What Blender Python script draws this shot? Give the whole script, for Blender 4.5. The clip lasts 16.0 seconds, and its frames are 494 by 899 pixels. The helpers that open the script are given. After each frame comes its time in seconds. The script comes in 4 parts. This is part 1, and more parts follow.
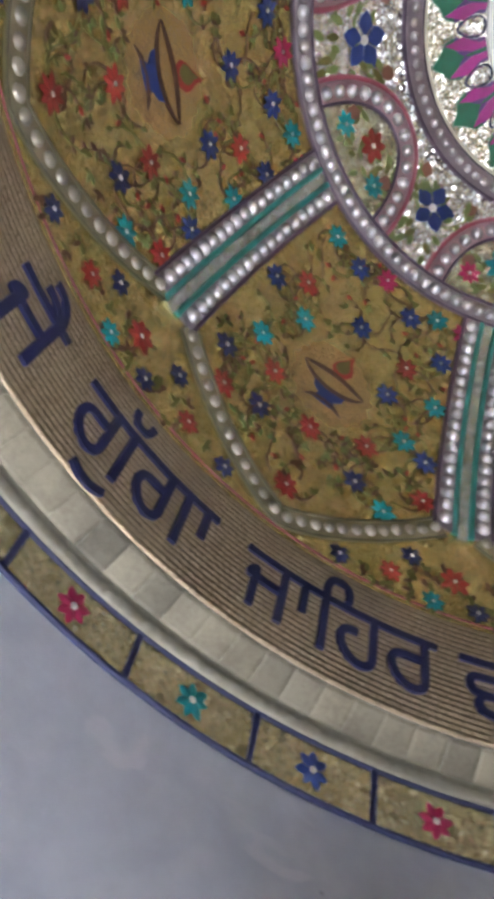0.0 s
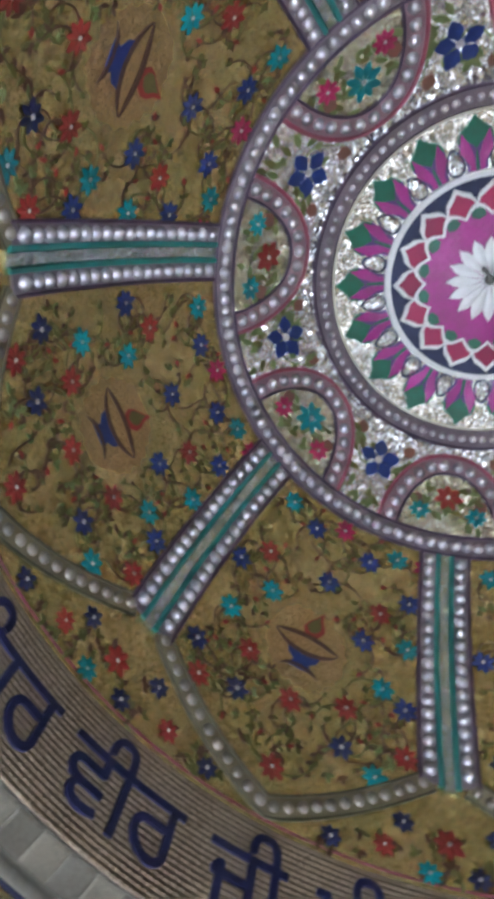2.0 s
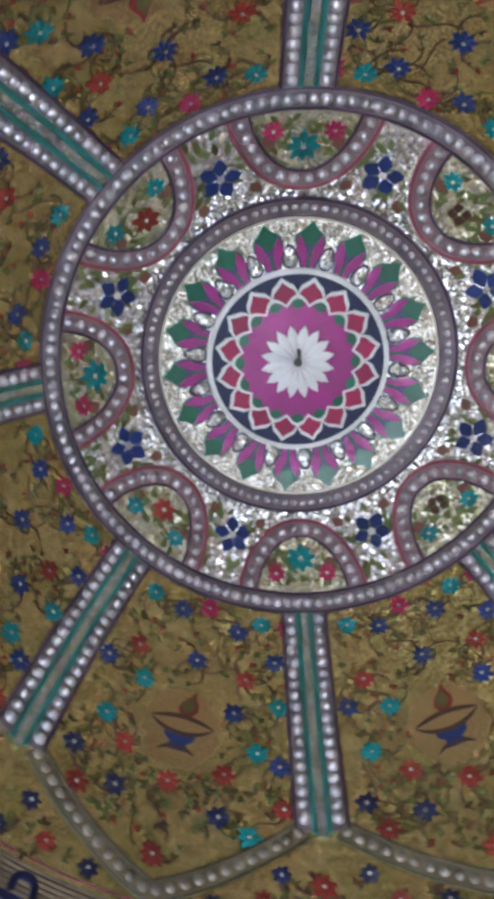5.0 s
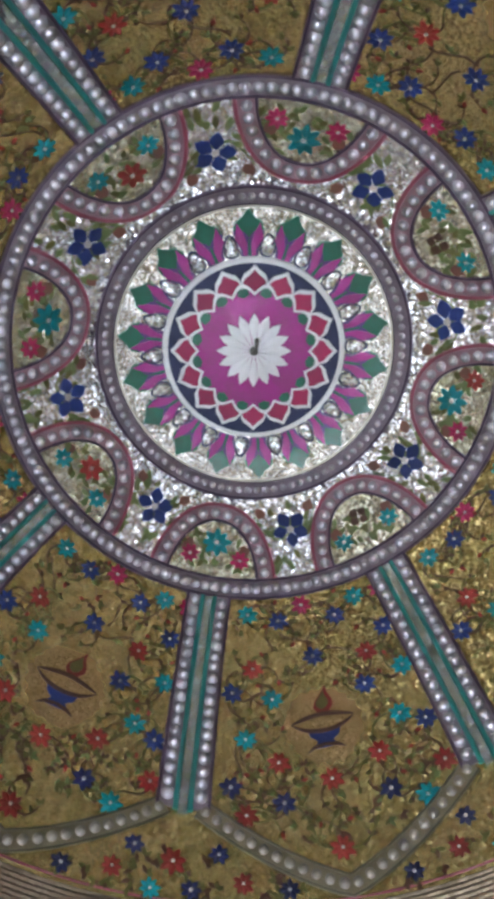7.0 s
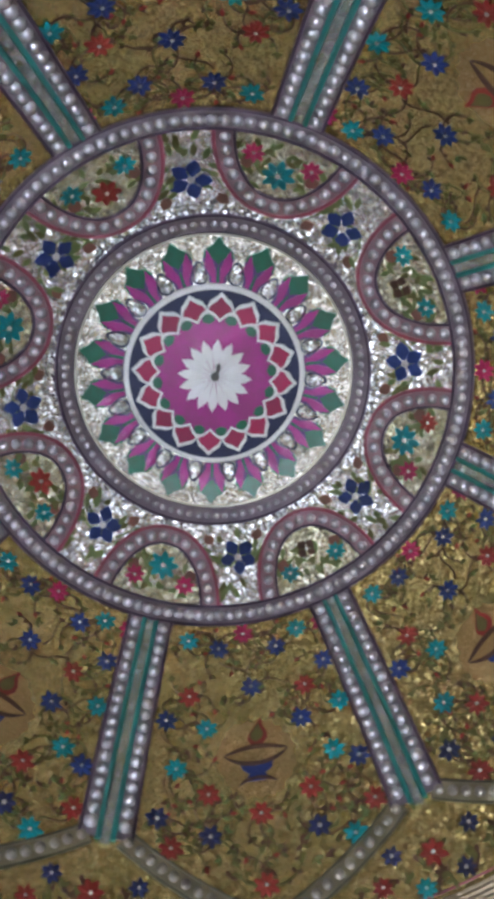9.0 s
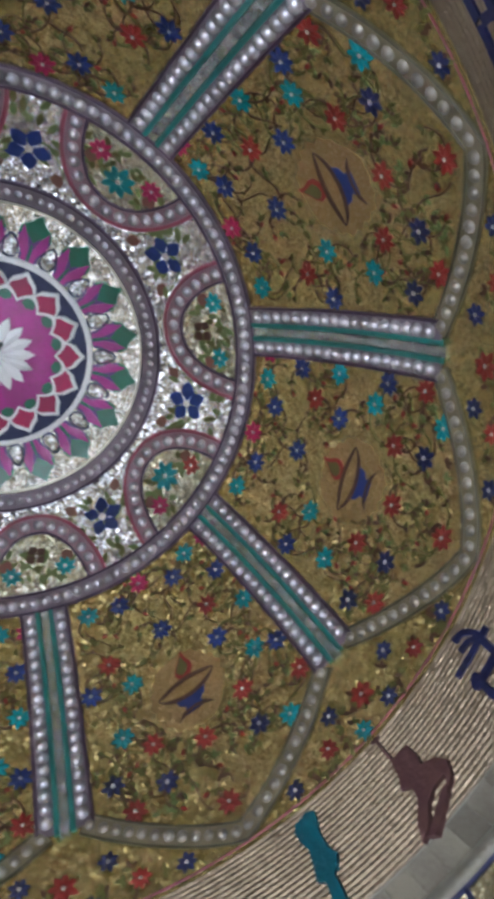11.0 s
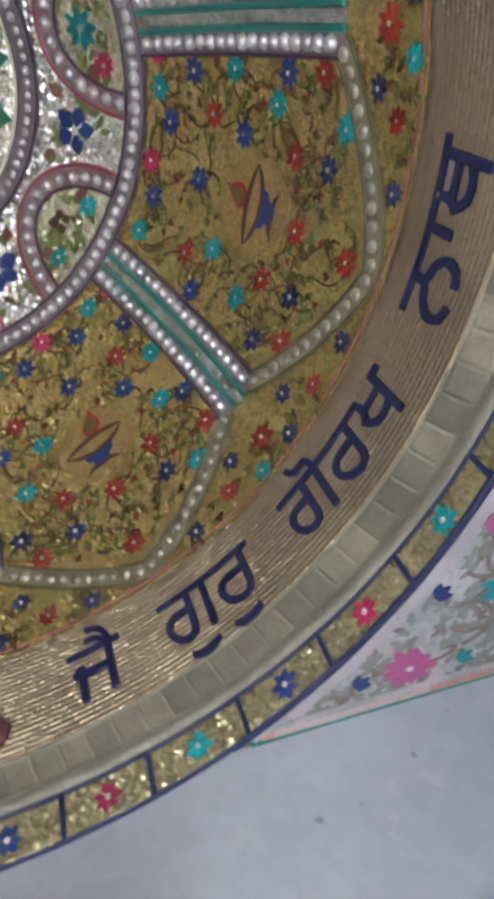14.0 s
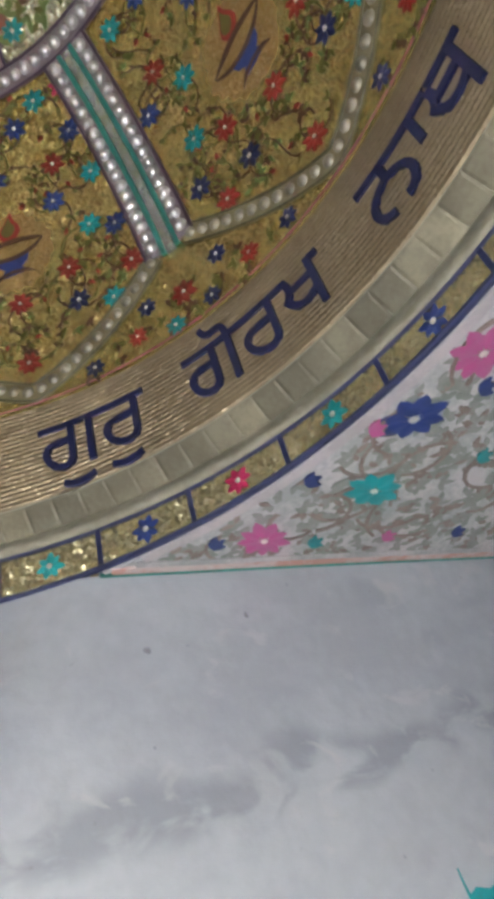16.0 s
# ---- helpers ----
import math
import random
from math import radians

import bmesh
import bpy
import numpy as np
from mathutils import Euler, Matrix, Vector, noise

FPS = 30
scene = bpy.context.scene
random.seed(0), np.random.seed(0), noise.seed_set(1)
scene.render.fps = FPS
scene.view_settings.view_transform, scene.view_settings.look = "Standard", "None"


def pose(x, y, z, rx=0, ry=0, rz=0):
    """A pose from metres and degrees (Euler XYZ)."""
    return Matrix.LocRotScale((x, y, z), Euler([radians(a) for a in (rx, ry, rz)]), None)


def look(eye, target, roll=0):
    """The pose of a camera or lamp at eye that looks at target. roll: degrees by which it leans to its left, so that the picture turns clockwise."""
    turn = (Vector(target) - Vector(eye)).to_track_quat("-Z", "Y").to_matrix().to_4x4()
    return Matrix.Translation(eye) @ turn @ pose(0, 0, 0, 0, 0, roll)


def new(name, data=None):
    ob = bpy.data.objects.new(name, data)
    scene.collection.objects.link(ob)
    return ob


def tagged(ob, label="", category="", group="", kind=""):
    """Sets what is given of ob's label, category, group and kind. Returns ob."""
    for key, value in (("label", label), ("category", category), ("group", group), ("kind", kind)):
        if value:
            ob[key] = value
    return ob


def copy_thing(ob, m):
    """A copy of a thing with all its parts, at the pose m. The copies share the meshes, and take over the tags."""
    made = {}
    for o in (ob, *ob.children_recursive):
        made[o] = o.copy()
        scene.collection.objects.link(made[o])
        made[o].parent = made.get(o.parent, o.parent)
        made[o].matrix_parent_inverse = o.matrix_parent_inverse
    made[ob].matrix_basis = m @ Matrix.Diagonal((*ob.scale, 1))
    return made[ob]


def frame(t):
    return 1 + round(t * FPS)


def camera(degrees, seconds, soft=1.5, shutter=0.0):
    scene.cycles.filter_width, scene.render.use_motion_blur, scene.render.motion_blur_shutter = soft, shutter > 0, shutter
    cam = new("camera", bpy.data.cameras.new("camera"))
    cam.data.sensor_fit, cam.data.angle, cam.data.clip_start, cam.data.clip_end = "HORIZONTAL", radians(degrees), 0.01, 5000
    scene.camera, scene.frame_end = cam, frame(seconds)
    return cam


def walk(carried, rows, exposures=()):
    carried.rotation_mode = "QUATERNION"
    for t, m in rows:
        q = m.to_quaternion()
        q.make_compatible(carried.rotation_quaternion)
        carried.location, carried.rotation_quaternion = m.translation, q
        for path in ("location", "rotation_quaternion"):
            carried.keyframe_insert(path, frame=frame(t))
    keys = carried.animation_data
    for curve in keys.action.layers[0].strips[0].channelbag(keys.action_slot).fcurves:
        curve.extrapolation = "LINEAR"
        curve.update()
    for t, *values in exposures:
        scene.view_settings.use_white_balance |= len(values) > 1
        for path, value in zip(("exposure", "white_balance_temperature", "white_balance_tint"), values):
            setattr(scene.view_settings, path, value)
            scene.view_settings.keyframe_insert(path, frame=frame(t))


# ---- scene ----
from mathutils.geometry import interpolate_bezier

cam = camera(40.39, 16.0, soft=4.8, shutter=0.5)

# the camera's way: seconds, place, turn
PATH = [
    (0, 0.215, 0.696, 1.604, 146.83, -10.31, -105.17),
    (0.5, 0.204, 0.654, 1.620, 147.45, -10.61, -112.85),
    (1, 0.200, 0.625, 1.623, 150.51, -9.65, -122.60),
    (1.5, 0.203, 0.588, 1.611, 154.22, -9.06, -131.91),
    (2, 0.218, 0.621, 1.621, 158.52, -8.35, -141.38),
    (2.5, 0.214, 0.631, 1.598, 160.00, -7.14, -148.54),
    (3, 0.227, 0.624, 1.542, 158.68, -6.71, -154.94),
    (3.5, 0.214, 0.607, 1.503, 156.45, -9.29, -153.88),
    (4, 0.217, 0.598, 1.518, 156.57, -9.77, -157.27),
    (4.5, 0.242, 0.600, 1.510, 161.55, -3.87, -168.56),
    (5, 0.232, 0.556, 1.467, 162.16, 0.27, -178.91),
    (5.2, 0.234, 0.537, 1.470, 161.69, 0.50, 177.87),
    (7.3, 0.226, 0.588, 1.466, 159.82, 2.11, 167.65),
    (7.5, 0.252, 0.591, 1.471, 159.68, 2.52, 167.22),
    (8, 0.268, 0.596, 1.472, 161.24, 2.68, 167.11),
    (8.2, 0.264, 0.580, 1.468, 161.78, 2.82, 167.06),
    (10.3, 0.133, 0.566, 1.454, 161.53, 10.14, 148.53),
    (10.5, 0.137, 0.562, 1.460, 161.93, 12.46, 146.19),
    (11, 0.114, 0.593, 1.448, 161.21, 15.44, 141.23),
    (11.5, 0.106, 0.593, 1.453, 159.34, 17.29, 135.69),
    (12, 0.124, 0.595, 1.449, 157.57, 19.21, 128.59),
    (12.5, 0.152, 0.594, 1.456, 154.32, 19.98, 121.09),
    (13, 0.169, 0.601, 1.467, 151.00, 19.19, 111.39),
    (13.5, 0.191, 0.637, 1.470, 148.43, 18.28, 104.32),
    (14, 0.201, 0.632, 1.474, 144.41, 17.24, 97.92),
    (14.5, 0.216, 0.632, 1.465, 138.96, 15.45, 90.46),
    (15, 0.204, 0.609, 1.459, 136.01, 13.43, 87.28),
    (15.5, 0.190, 0.595, 1.452, 132.19, 12.77, 82.84),
    (16, 0.177, 0.620, 1.429, 129.56, 13.19, 80.76),
]
walk(cam, [(row[0], pose(*row[1:])) for row in PATH],
     exposures=[(0.0, 3.5, 6050, 10), (1.2, 3.48, 5650, 9), (2.5, 3.05, 5400, 10), (5.0, 3.05, 5500, 10), (8.0, 2.98, 5550, 10), (11.0, 2.82, 5500, 10), (12.2, 2.88, 5550, 10),
                (12.9, 3.0, 5600, 10), (14.0, 3.25, 5950, 6), (16.0, 3.22, 6400, 4)])

# ---- light ----
world = bpy.data.worlds.new("sky")
scene.world = world
world.use_nodes = True
wn = world.node_tree.nodes
sky = wn.new("ShaderNodeTexSky")
sky.sky_type, sky.sun_disc = "NISHITA", False
sky.sun_elevation, sky.sun_rotation = radians(36.5), radians(109.7)
wn["Background"].inputs["Strength"].default_value = 0.12
world.node_tree.links.new(sky.outputs[0], wn["Background"].inputs["Color"])
sun = new("sun", bpy.data.lights.new("sun", "SUN"))
sun.data.energy, sun.data.angle, sun.data.color = 5.0, radians(0.6), (1, 0.98, 0.96)
sun.matrix_world = look((7, -2.5, 5.5), (0, 0, 0))

DOOR_W, DOOR_H, DOOR_Y, NORTH = 1.5, 2.0, -0.27, 2.1
day = new("door_daylight", bpy.data.lights.new("door_daylight", "AREA"))
day.data.shape, day.data.size, day.data.size_y = "RECTANGLE", DOOR_W, 1.7
day.data.energy, day.data.color = 3.5, (0.88, 0.94, 1.0)
day.matrix_world = look((1.85, DOOR_Y, 1.15), (0.85, DOOR_Y, 0.5))

# ---- materials ----


def material(name, colour, rough=0.5, metal=0.0, colour2=None, scale=8.0, contrast=0.5, bump=0.0, bump_scale=60.0,
             facet=0.0, facet_scale=120.0, coat=0.0, per_object=0.0):
    """A node material: two colours mixed by noise at two scales, fine relief, and small tilted facets for foil."""
    m = bpy.data.materials.new(name)
    m.use_nodes = True
    nt = m.node_tree
    N, L = nt.nodes, nt.links
    b = N["Principled BSDF"]
    b.inputs["Roughness"].default_value = rough
    b.inputs["Metallic"].default_value = metal
    b.inputs["Coat Weight"].default_value = coat
    tc = N.new("ShaderNodeTexCoord")
    geo = N.new("ShaderNodeNewGeometry")
    big = N.new("ShaderNodeTexNoise")
    big.inputs["Scale"].default_value, big.inputs["Detail"].default_value = scale, 6
    fine = N.new("ShaderNodeTexNoise")
    fine.inputs["Scale"].default_value, fine.inputs["Detail"].default_value = scale * 9, 3
    L.new(geo.outputs["Position"], big.inputs["Vector"])
    L.new(geo.outputs["Position"], fine.inputs["Vector"])
    add = N.new("ShaderNodeMath")
    add.operation = "MULTIPLY_ADD"
    L.new(fine.outputs["Fac"], add.inputs[0])
    add.inputs[1].default_value = 0.5
    L.new(big.outputs["Fac"], add.inputs[2])
    ramp = N.new("ShaderNodeMapRange")
    ramp.inputs["From Min"].default_value = 0.75 - 0.25 / max(contrast, 0.05) * 0.5
    ramp.inputs["From Max"].default_value = 0.75 + 0.25 / max(contrast, 0.05) * 0.5
    L.new(add.outputs[0], ramp.inputs["Value"])
    mix = N.new("ShaderNodeMix")
    mix.data_type = "RGBA"
    c2 = colour2 or tuple(0.72 * c for c in colour)
    mix.inputs["A"].default_value, mix.inputs["B"].default_value = (*colour, 1), (*c2, 1)
    L.new(ramp.outputs["Result"], mix.inputs["Factor"])
    out = mix.outputs["Result"]
    if per_object:
        info = N.new("ShaderNodeObjectInfo")
        hsv = N.new("ShaderNodeHueSaturation")
        val = N.new("ShaderNodeMapRange")
        val.inputs["To Min"].default_value, val.inputs["To Max"].default_value = 1 - per_object, 1 + per_object
        L.new(info.outputs["Random"], val.inputs["Value"])
        L.new(val.outputs["Result"], hsv.inputs["Value"])
        L.new(out, hsv.inputs["Color"])
        out = hsv.outputs["Color"]
    L.new(out, b.inputs["Base Color"])
    normal = None
    if facet:
        cell = N.new("ShaderNodeTexVoronoi")
        cell.inputs["Scale"].default_value = facet_scale
        L.new(geo.outputs["Position"], cell.inputs["Vector"])
        sub = N.new("ShaderNodeVectorMath")
        sub.operation = "SUBTRACT"
        sub.inputs[1].default_value = (0.5, 0.5, 0.5)
        L.new(cell.outputs["Color"], sub.inputs[0])
        mad = N.new("ShaderNodeVectorMath")
        mad.operation = "MULTIPLY_ADD"
        mad.inputs[1].default_value = (facet, facet, facet)
        L.new(sub.outputs[0], mad.inputs[0])
        L.new(geo.outputs["Normal"], mad.inputs[2])
        nrm = N.new("ShaderNodeVectorMath")
        nrm.operation = "NORMALIZE"
        L.new(mad.outputs[0], nrm.inputs[0])
        normal = nrm.outputs[0]
    if bump:
        bn = N.new("ShaderNodeTexNoise")
        bn.inputs["Scale"].default_value, bn.inputs["Detail"].default_value = bump_scale, 4
        L.new(geo.outputs["Position"], bn.inputs["Vector"])
        bp = N.new("ShaderNodeBump")
        bp.inputs["Strength"].default_value, bp.inputs["Distance"].default_value = bump, 0.01
        L.new(bn.outputs["Fac"], bp.inputs["Height"])
        if normal:
            L.new(normal, bp.inputs["Normal"])
        normal = bp.outputs["Normal"]
    if normal:
        L.new(normal, b.inputs["Normal"])
    return m


GOLD = material("gold_foil", (0.55, 0.40, 0.155), 0.27, 0.75, (0.47, 0.375, 0.125), 5, 0.8, 0.2, 90, 0.72, 130)
GOLD_PLAIN = material("plain_gold", (0.50, 0.36, 0.16), 0.36, 0.6, (0.45, 0.34, 0.135), 9, 0.7, 0.2, 90, 0.6, 120)
SILVER = material("silver_foil", (0.97, 0.97, 0.95), 0.2, 0.85, (0.88, 0.86, 0.80), 7, 0.8, 0.2, 80, 0.95, 115)
RIDGE = material("gilt_ridges", (0.335, 0.26, 0.165), 0.33, 0.72, (0.27, 0.205, 0.13), 5, 0.9, 0.3, 70, 0.36, 150)
COVE = material("dull_mirror_tile", (0.175, 0.15, 0.10), 0.45, 0.3, (0.125, 0.105, 0.068), 9, 1.0, 0.15, 30, per_object=0.3)
PLASTER_GILT = material("silvered_moulding", (0.31, 0.285, 0.225), 0.5, 0.25, (0.25, 0.225, 0.17), 6, 0.8, 0.3, 60, 0.3, 60)
TILE_FOIL = material("tile_foil", (0.60, 0.53, 0.33), 0.26, 0.75, (0.50, 0.44, 0.25), 8, 0.8, 0.3, 60, 0.7, 120)
MAUVE = material("mauve_band", (0.20, 0.165, 0.185), 0.4, 0.4, (0.26, 0.21, 0.235), 14, 0.7, 0.2, 90)
PLUM = material("dark_plum_line", (0.05, 0.03, 0.06), 0.5, 0.1, (0.09, 0.05, 0.08), 20, 0.7)
ROSE = material("rose_line", (0.36, 0.08, 0.12), 0.45, 0.1, (0.28, 0.10, 0.12), 20, 0.7)
TEAL_LINE = material("teal_line", (0.04, 0.28, 0.24), 0.4, 0.3, (0.06, 0.21, 0.18), 20, 0.7)
STRIP = material("mirror_strip", (0.52, 0.58, 0.55), 0.22, 0.85, (0.38, 0.46, 0.42), 16, 0.9, 0.2, 60, 0.4, 60)
PEARL = material("pearl_glass", (0.70, 0.66, 0.67), 0.2, 0.6, (0.60, 0.56, 0.57), 30, 0.6, coat=0.5, per_object=0.12)
NAVY = material("navy_paint", (0.012, 0.016, 0.065), 0.5, 0.0, (0.02, 0.025, 0.09), 25, 0.7, 0.15, 90, per_object=0.25)
LETTER = material("letter_navy", (0.009, 0.012, 0.055), 0.45, 0.0, (0.018, 0.02, 0.08), 22, 0.7, 0.2, 60)
BLUE = material("blue_paint", (0.016, 0.033, 0.14), 0.5, 0.0, (0.022, 0.042, 0.18), 25, 0.7, 0.15, 90, per_object=0.25)
TEAL = material("turquoise_paint", (0.008, 0.27, 0.29), 0.5, 0.0, (0.015, 0.21, 0.22), 25, 0.7, 0.15, 90, per_object=0.25)
RED = material("red_paint", (0.30, 0.022, 0.018), 0.5, 0.0, (0.24, 0.035, 0.02), 25, 0.7, 0.15, 90, per_object=0.25)
PINK = material("crimson_paint", (0.40, 0.012, 0.08), 0.5, 0.0, (0.33, 0.02, 0.08), 25, 0.7, 0.15, 90, per_object=0.25)
MAGENTA = material("magenta_enamel", (0.42, 0.025, 0.25), 0.3, 0.1, (0.34, 0.035, 0.20), 12, 0.9, 0.1, 60, 0.16, 70, coat=0.4)
GREEN = material("green_enamel", (0.02, 0.16, 0.085), 0.35, 0.0, (0.03, 0.12, 0.06), 20, 0.7, 0.1, 60, coat=0.3)
LEAF = material("olive_leaf_paint", (0.10, 0.095, 0.022), 0.55, 0.0, (0.14, 0.125, 0.03), 18, 0.9)
FERN = material("green_leaf_paint", (0.13, 0.17, 0.05), 0.55, 0.0, (0.18, 0.20, 0.07), 18, 0.9)
RUST = material("rust_bud_paint", (0.24, 0.10, 0.065), 0.55, 0.1, (0.18, 0.09, 0.06), 18, 0.9)
DEEP_TEAL = material("deep_teal_paint", (0.006, 0.13, 0.17), 0.5, 0.0, (0.01, 0.10, 0.13), 18, 0.9, 0.2, 60)
UMBER = material("plum_brown_paint", (0.085, 0.035, 0.035), 0.55, 0.0, (0.12, 0.055, 0.045), 18, 0.9, 0.2, 60)
ROSE_PINK = material("rose_pink_paint", (0.43, 0.075, 0.22), 0.55, 0.0, (0.36, 0.10, 0.22), 25, 0.8, 0.15, 60)
LEAF_LIGHT = material("grey_green_leaf_paint", (0.185, 0.205, 0.175), 0.6, 0.0, (0.25, 0.25, 0.23), 12, 0.9)
BROWN = material("brown_paint", (0.065, 0.028, 0.014), 0.55, 0.0, (0.10, 0.045, 0.02), 18, 0.9)
WHITE = material("white_enamel", (0.92, 0.91, 0.89), 0.3, 0.0, (0.84, 0.83, 0.79), 14, 0.7, 0.1, 60, 0.15, 60, coat=0.3)
PURPLE = material("purple_enamel", (0.13, 0.04, 0.17), 0.4, 0.0, (0.10, 0.05, 0.20), 14, 0.8, 0.1, 60, coat=0.2)
DULL_BAND = material("olive_grey_band", (0.27, 0.235, 0.15), 0.45, 0.5, (0.33, 0.28, 0.17), 14, 0.8, 0.2, 90)
DULL_LINE = material("dark_olive_line", (0.06, 0.055, 0.03), 0.5, 0.0, (0.10, 0.085, 0.04), 20, 0.8)
DULL_PEARL = material("dull_bead_glass", (0.40, 0.36, 0.29), 0.33, 0.55, (0.33, 0.29, 0.22), 30, 0.6, coat=0.2, per_object=0.2)
TAN_FOIL = material("tan_foil", (0.72, 0.68, 0.52), 0.26, 0.75, (0.56, 0.54, 0.34), 12, 1.0, 0.2, 90, 0.8, 115)
CHAMPAGNE = material("champagne_foil", (0.93, 0.90, 0.80), 0.22, 0.8, (0.80, 0.76, 0.62), 7, 0.8, 0.2, 80, 0.95, 150)
ROSE_MAUVE = material("rose_mauve_band", (0.30, 0.19, 0.21), 0.4, 0.4, (0.36, 0.24, 0.26), 14, 0.7, 0.2, 90)
CREAM = material("cream_line", (0.70, 0.66, 0.52), 0.4, 0.2, (0.60, 0.56, 0.42), 14, 0.7, 0.1, 60)
SCROLL = material("faded_brown_paint", (0.17, 0.125, 0.11), 0.6, 0.0, (0.25, 0.20, 0.17), 14, 0.9)
DOT = material("pale_dot", (0.72, 0.67, 0.60), 0.3, 0.3)
HALO = material("tan_gold_round", (0.50, 0.33, 0.135), 0.36, 0.65, (0.46, 0.32, 0.12), 9, 0.7, 0.2, 90, 0.7, 130)
IRON = material("dull_iron", (0.20, 0.19, 0.17), 0.6, 0.3)
PANEL_WHITE = material("whitewashed_panel", (0.46, 0.42, 0.43), 0.6, 0.0, (0.32, 0.315, 0.315), 7, 1.2, 0.3, 50)
TRIM_PINK = material("salmon_trim", (0.47, 0.25, 0.20), 0.6, 0.0, (0.52, 0.42, 0.40), 6, 1.3, 0.2, 50)
PALE = material("pale_pink_line", (0.43, 0.375, 0.385), 0.6, 0.0, (0.36, 0.32, 0.33), 8, 1.0, 0.2, 50)
MARBLE = material("white_marble", (0.80, 0.80, 0.80), 0.3, 0.0, (0.68, 0.68, 0.69), 3, 1.2, 0.05, 20)
EARTH = material("dusty_ground", (0.30, 0.25, 0.19), 0.9, 0.0, (0.22, 0.18, 0.13), 1.5, 0.9, 0.4, 10)


def wall_paint():
    """White limewash: cloudy, with a long patchy grey smear at about head height, pale daubs and small scuffs."""
    m = material("white_limewash", (0.405, 0.415, 0.455), 0.55, 0.0, (0.35, 0.355, 0.395), 2.6, 0.8, 0.25, 22)
    nt = m.node_tree
    N, L = nt.nodes, nt.links
    b = N["Principled BSDF"]
    geo = N.new("ShaderNodeNewGeometry")

    def noise(scale, detail, distortion=0.0, stretch=(1, 1, 1)):
        mp = N.new("ShaderNodeMapping")
        mp.inputs["Scale"].default_value = stretch
        L.new(geo.outputs["Position"], mp.inputs["Vector"])
        n = N.new("ShaderNodeTexNoise")
        n.inputs["Scale"].default_value, n.inputs["Detail"].default_value, n.inputs["Distortion"].default_value = scale, detail, distortion
        L.new(mp.outputs[0], n.inputs["Vector"])
        return n.outputs["Fac"]

    def span(value, lo, hi, top=1.0):
        r = N.new("ShaderNodeMapRange")
        r.interpolation_type = "SMOOTHSTEP"
        r.inputs["From Min"].default_value, r.inputs["From Max"].default_value, r.inputs["To Max"].default_value = lo, hi, top
        L.new(value, r.inputs["Value"])
        return r.outputs["Result"]

    def calc(op, p, q):
        n = N.new("ShaderNodeMath")
        n.operation = op
        for i, v in enumerate((p, q)):
            if isinstance(v, (int, float)):
                n.inputs[i].default_value = v
            else:
                L.new(v, n.inputs[i])
        return n.outputs[0]

    def over(base, colour, mask):
        n = N.new("ShaderNodeMix")
        n.data_type = "RGBA"
        n.inputs["B"].default_value = (*colour, 1)
        L.new(mask, n.inputs["Factor"])
        L.new(base, n.inputs["A"])
        return n.outputs["Result"]

    xyz = N.new("ShaderNodeSeparateXYZ")
    L.new(geo.outputs["Position"], xyz.inputs[0])
    wander = calc("MULTIPLY", calc("SUBTRACT", noise(2.4, 3, 0.4), 0.5), 0.34)
    line = calc("ADD", calc("MULTIPLY_ADD", xyz.outputs["Y"], 0.09), wander)
    line.node.inputs[0].links[0].from_node.inputs[2].default_value = 1.765
    off = calc("ABSOLUTE", calc("SUBTRACT", xyz.outputs["Z"], line), 0.0)
    band = calc("SUBTRACT", 1.0, span(off, 0.025, 0.105))
    patchy = span(noise(5.5, 7, 0.8, (1, 1, 1.6)), 0.36, 0.56)
    col = b.inputs["Base Color"].links[0].from_socket
    col = over(col, (0.31, 0.32, 0.365), span(noise(1.7, 6, 0.5, (1.2, 1.2, 2.2)), 0.54, 0.70, 0.7))
    col = over(col, (0.245, 0.255, 0.295), calc("MULTIPLY", calc("MULTIPLY", band, patchy), 0.85))
    col = over(col, (0.47, 0.455, 0.475), span(noise(6.0, 8, 1.0, (1, 1, 1.5)), 0.60, 0.70, 0.5))
    col = over(col, (0.19, 0.19, 0.21), span(noise(17, 2), 0.735, 0.79, 0.8))
    L.new(col, b.inputs["Base Color"])
    return m


LIME = wall_paint()

# ---- the dome's form ----
A, B, H0 = 1.5, 2.009, 2.606      # radius, rise and springing height of the dome
Z_RED, Z_RIDGE, Z_COVE, Z_MOULD = 2.97, 2.622, 2.568, 2.530
RIM_R, RIM_Z = 1.6, 2.422
CROWN_SAG = 0.14                  # the crown is flatter than the rest


def rim_z(th):
    """The rim's foot, which dips a little over the side walls."""
    return 2.394 + 0.053 * math.sin(radians(th)) ** 2



def S(th, ph, h=0.0):
    """The dome's inner face at azimuth th and angle ph from the crown (degrees), h inward from it."""
    t, p = radians(th), radians(ph)
    n = Vector((math.sin(p) * math.cos(t) / A, math.sin(p) * math.sin(t) / A, math.cos(p) / B)).normalized()
    sag = CROWN_SAG * (1 - (ph / 30) ** 2) ** 2 if ph < 30 else 0.0
    return Vector((A * math.sin(p) * math.cos(t), A * math.sin(p) * math.sin(t), H0 + B * math.cos(p) - sag)) - n * h


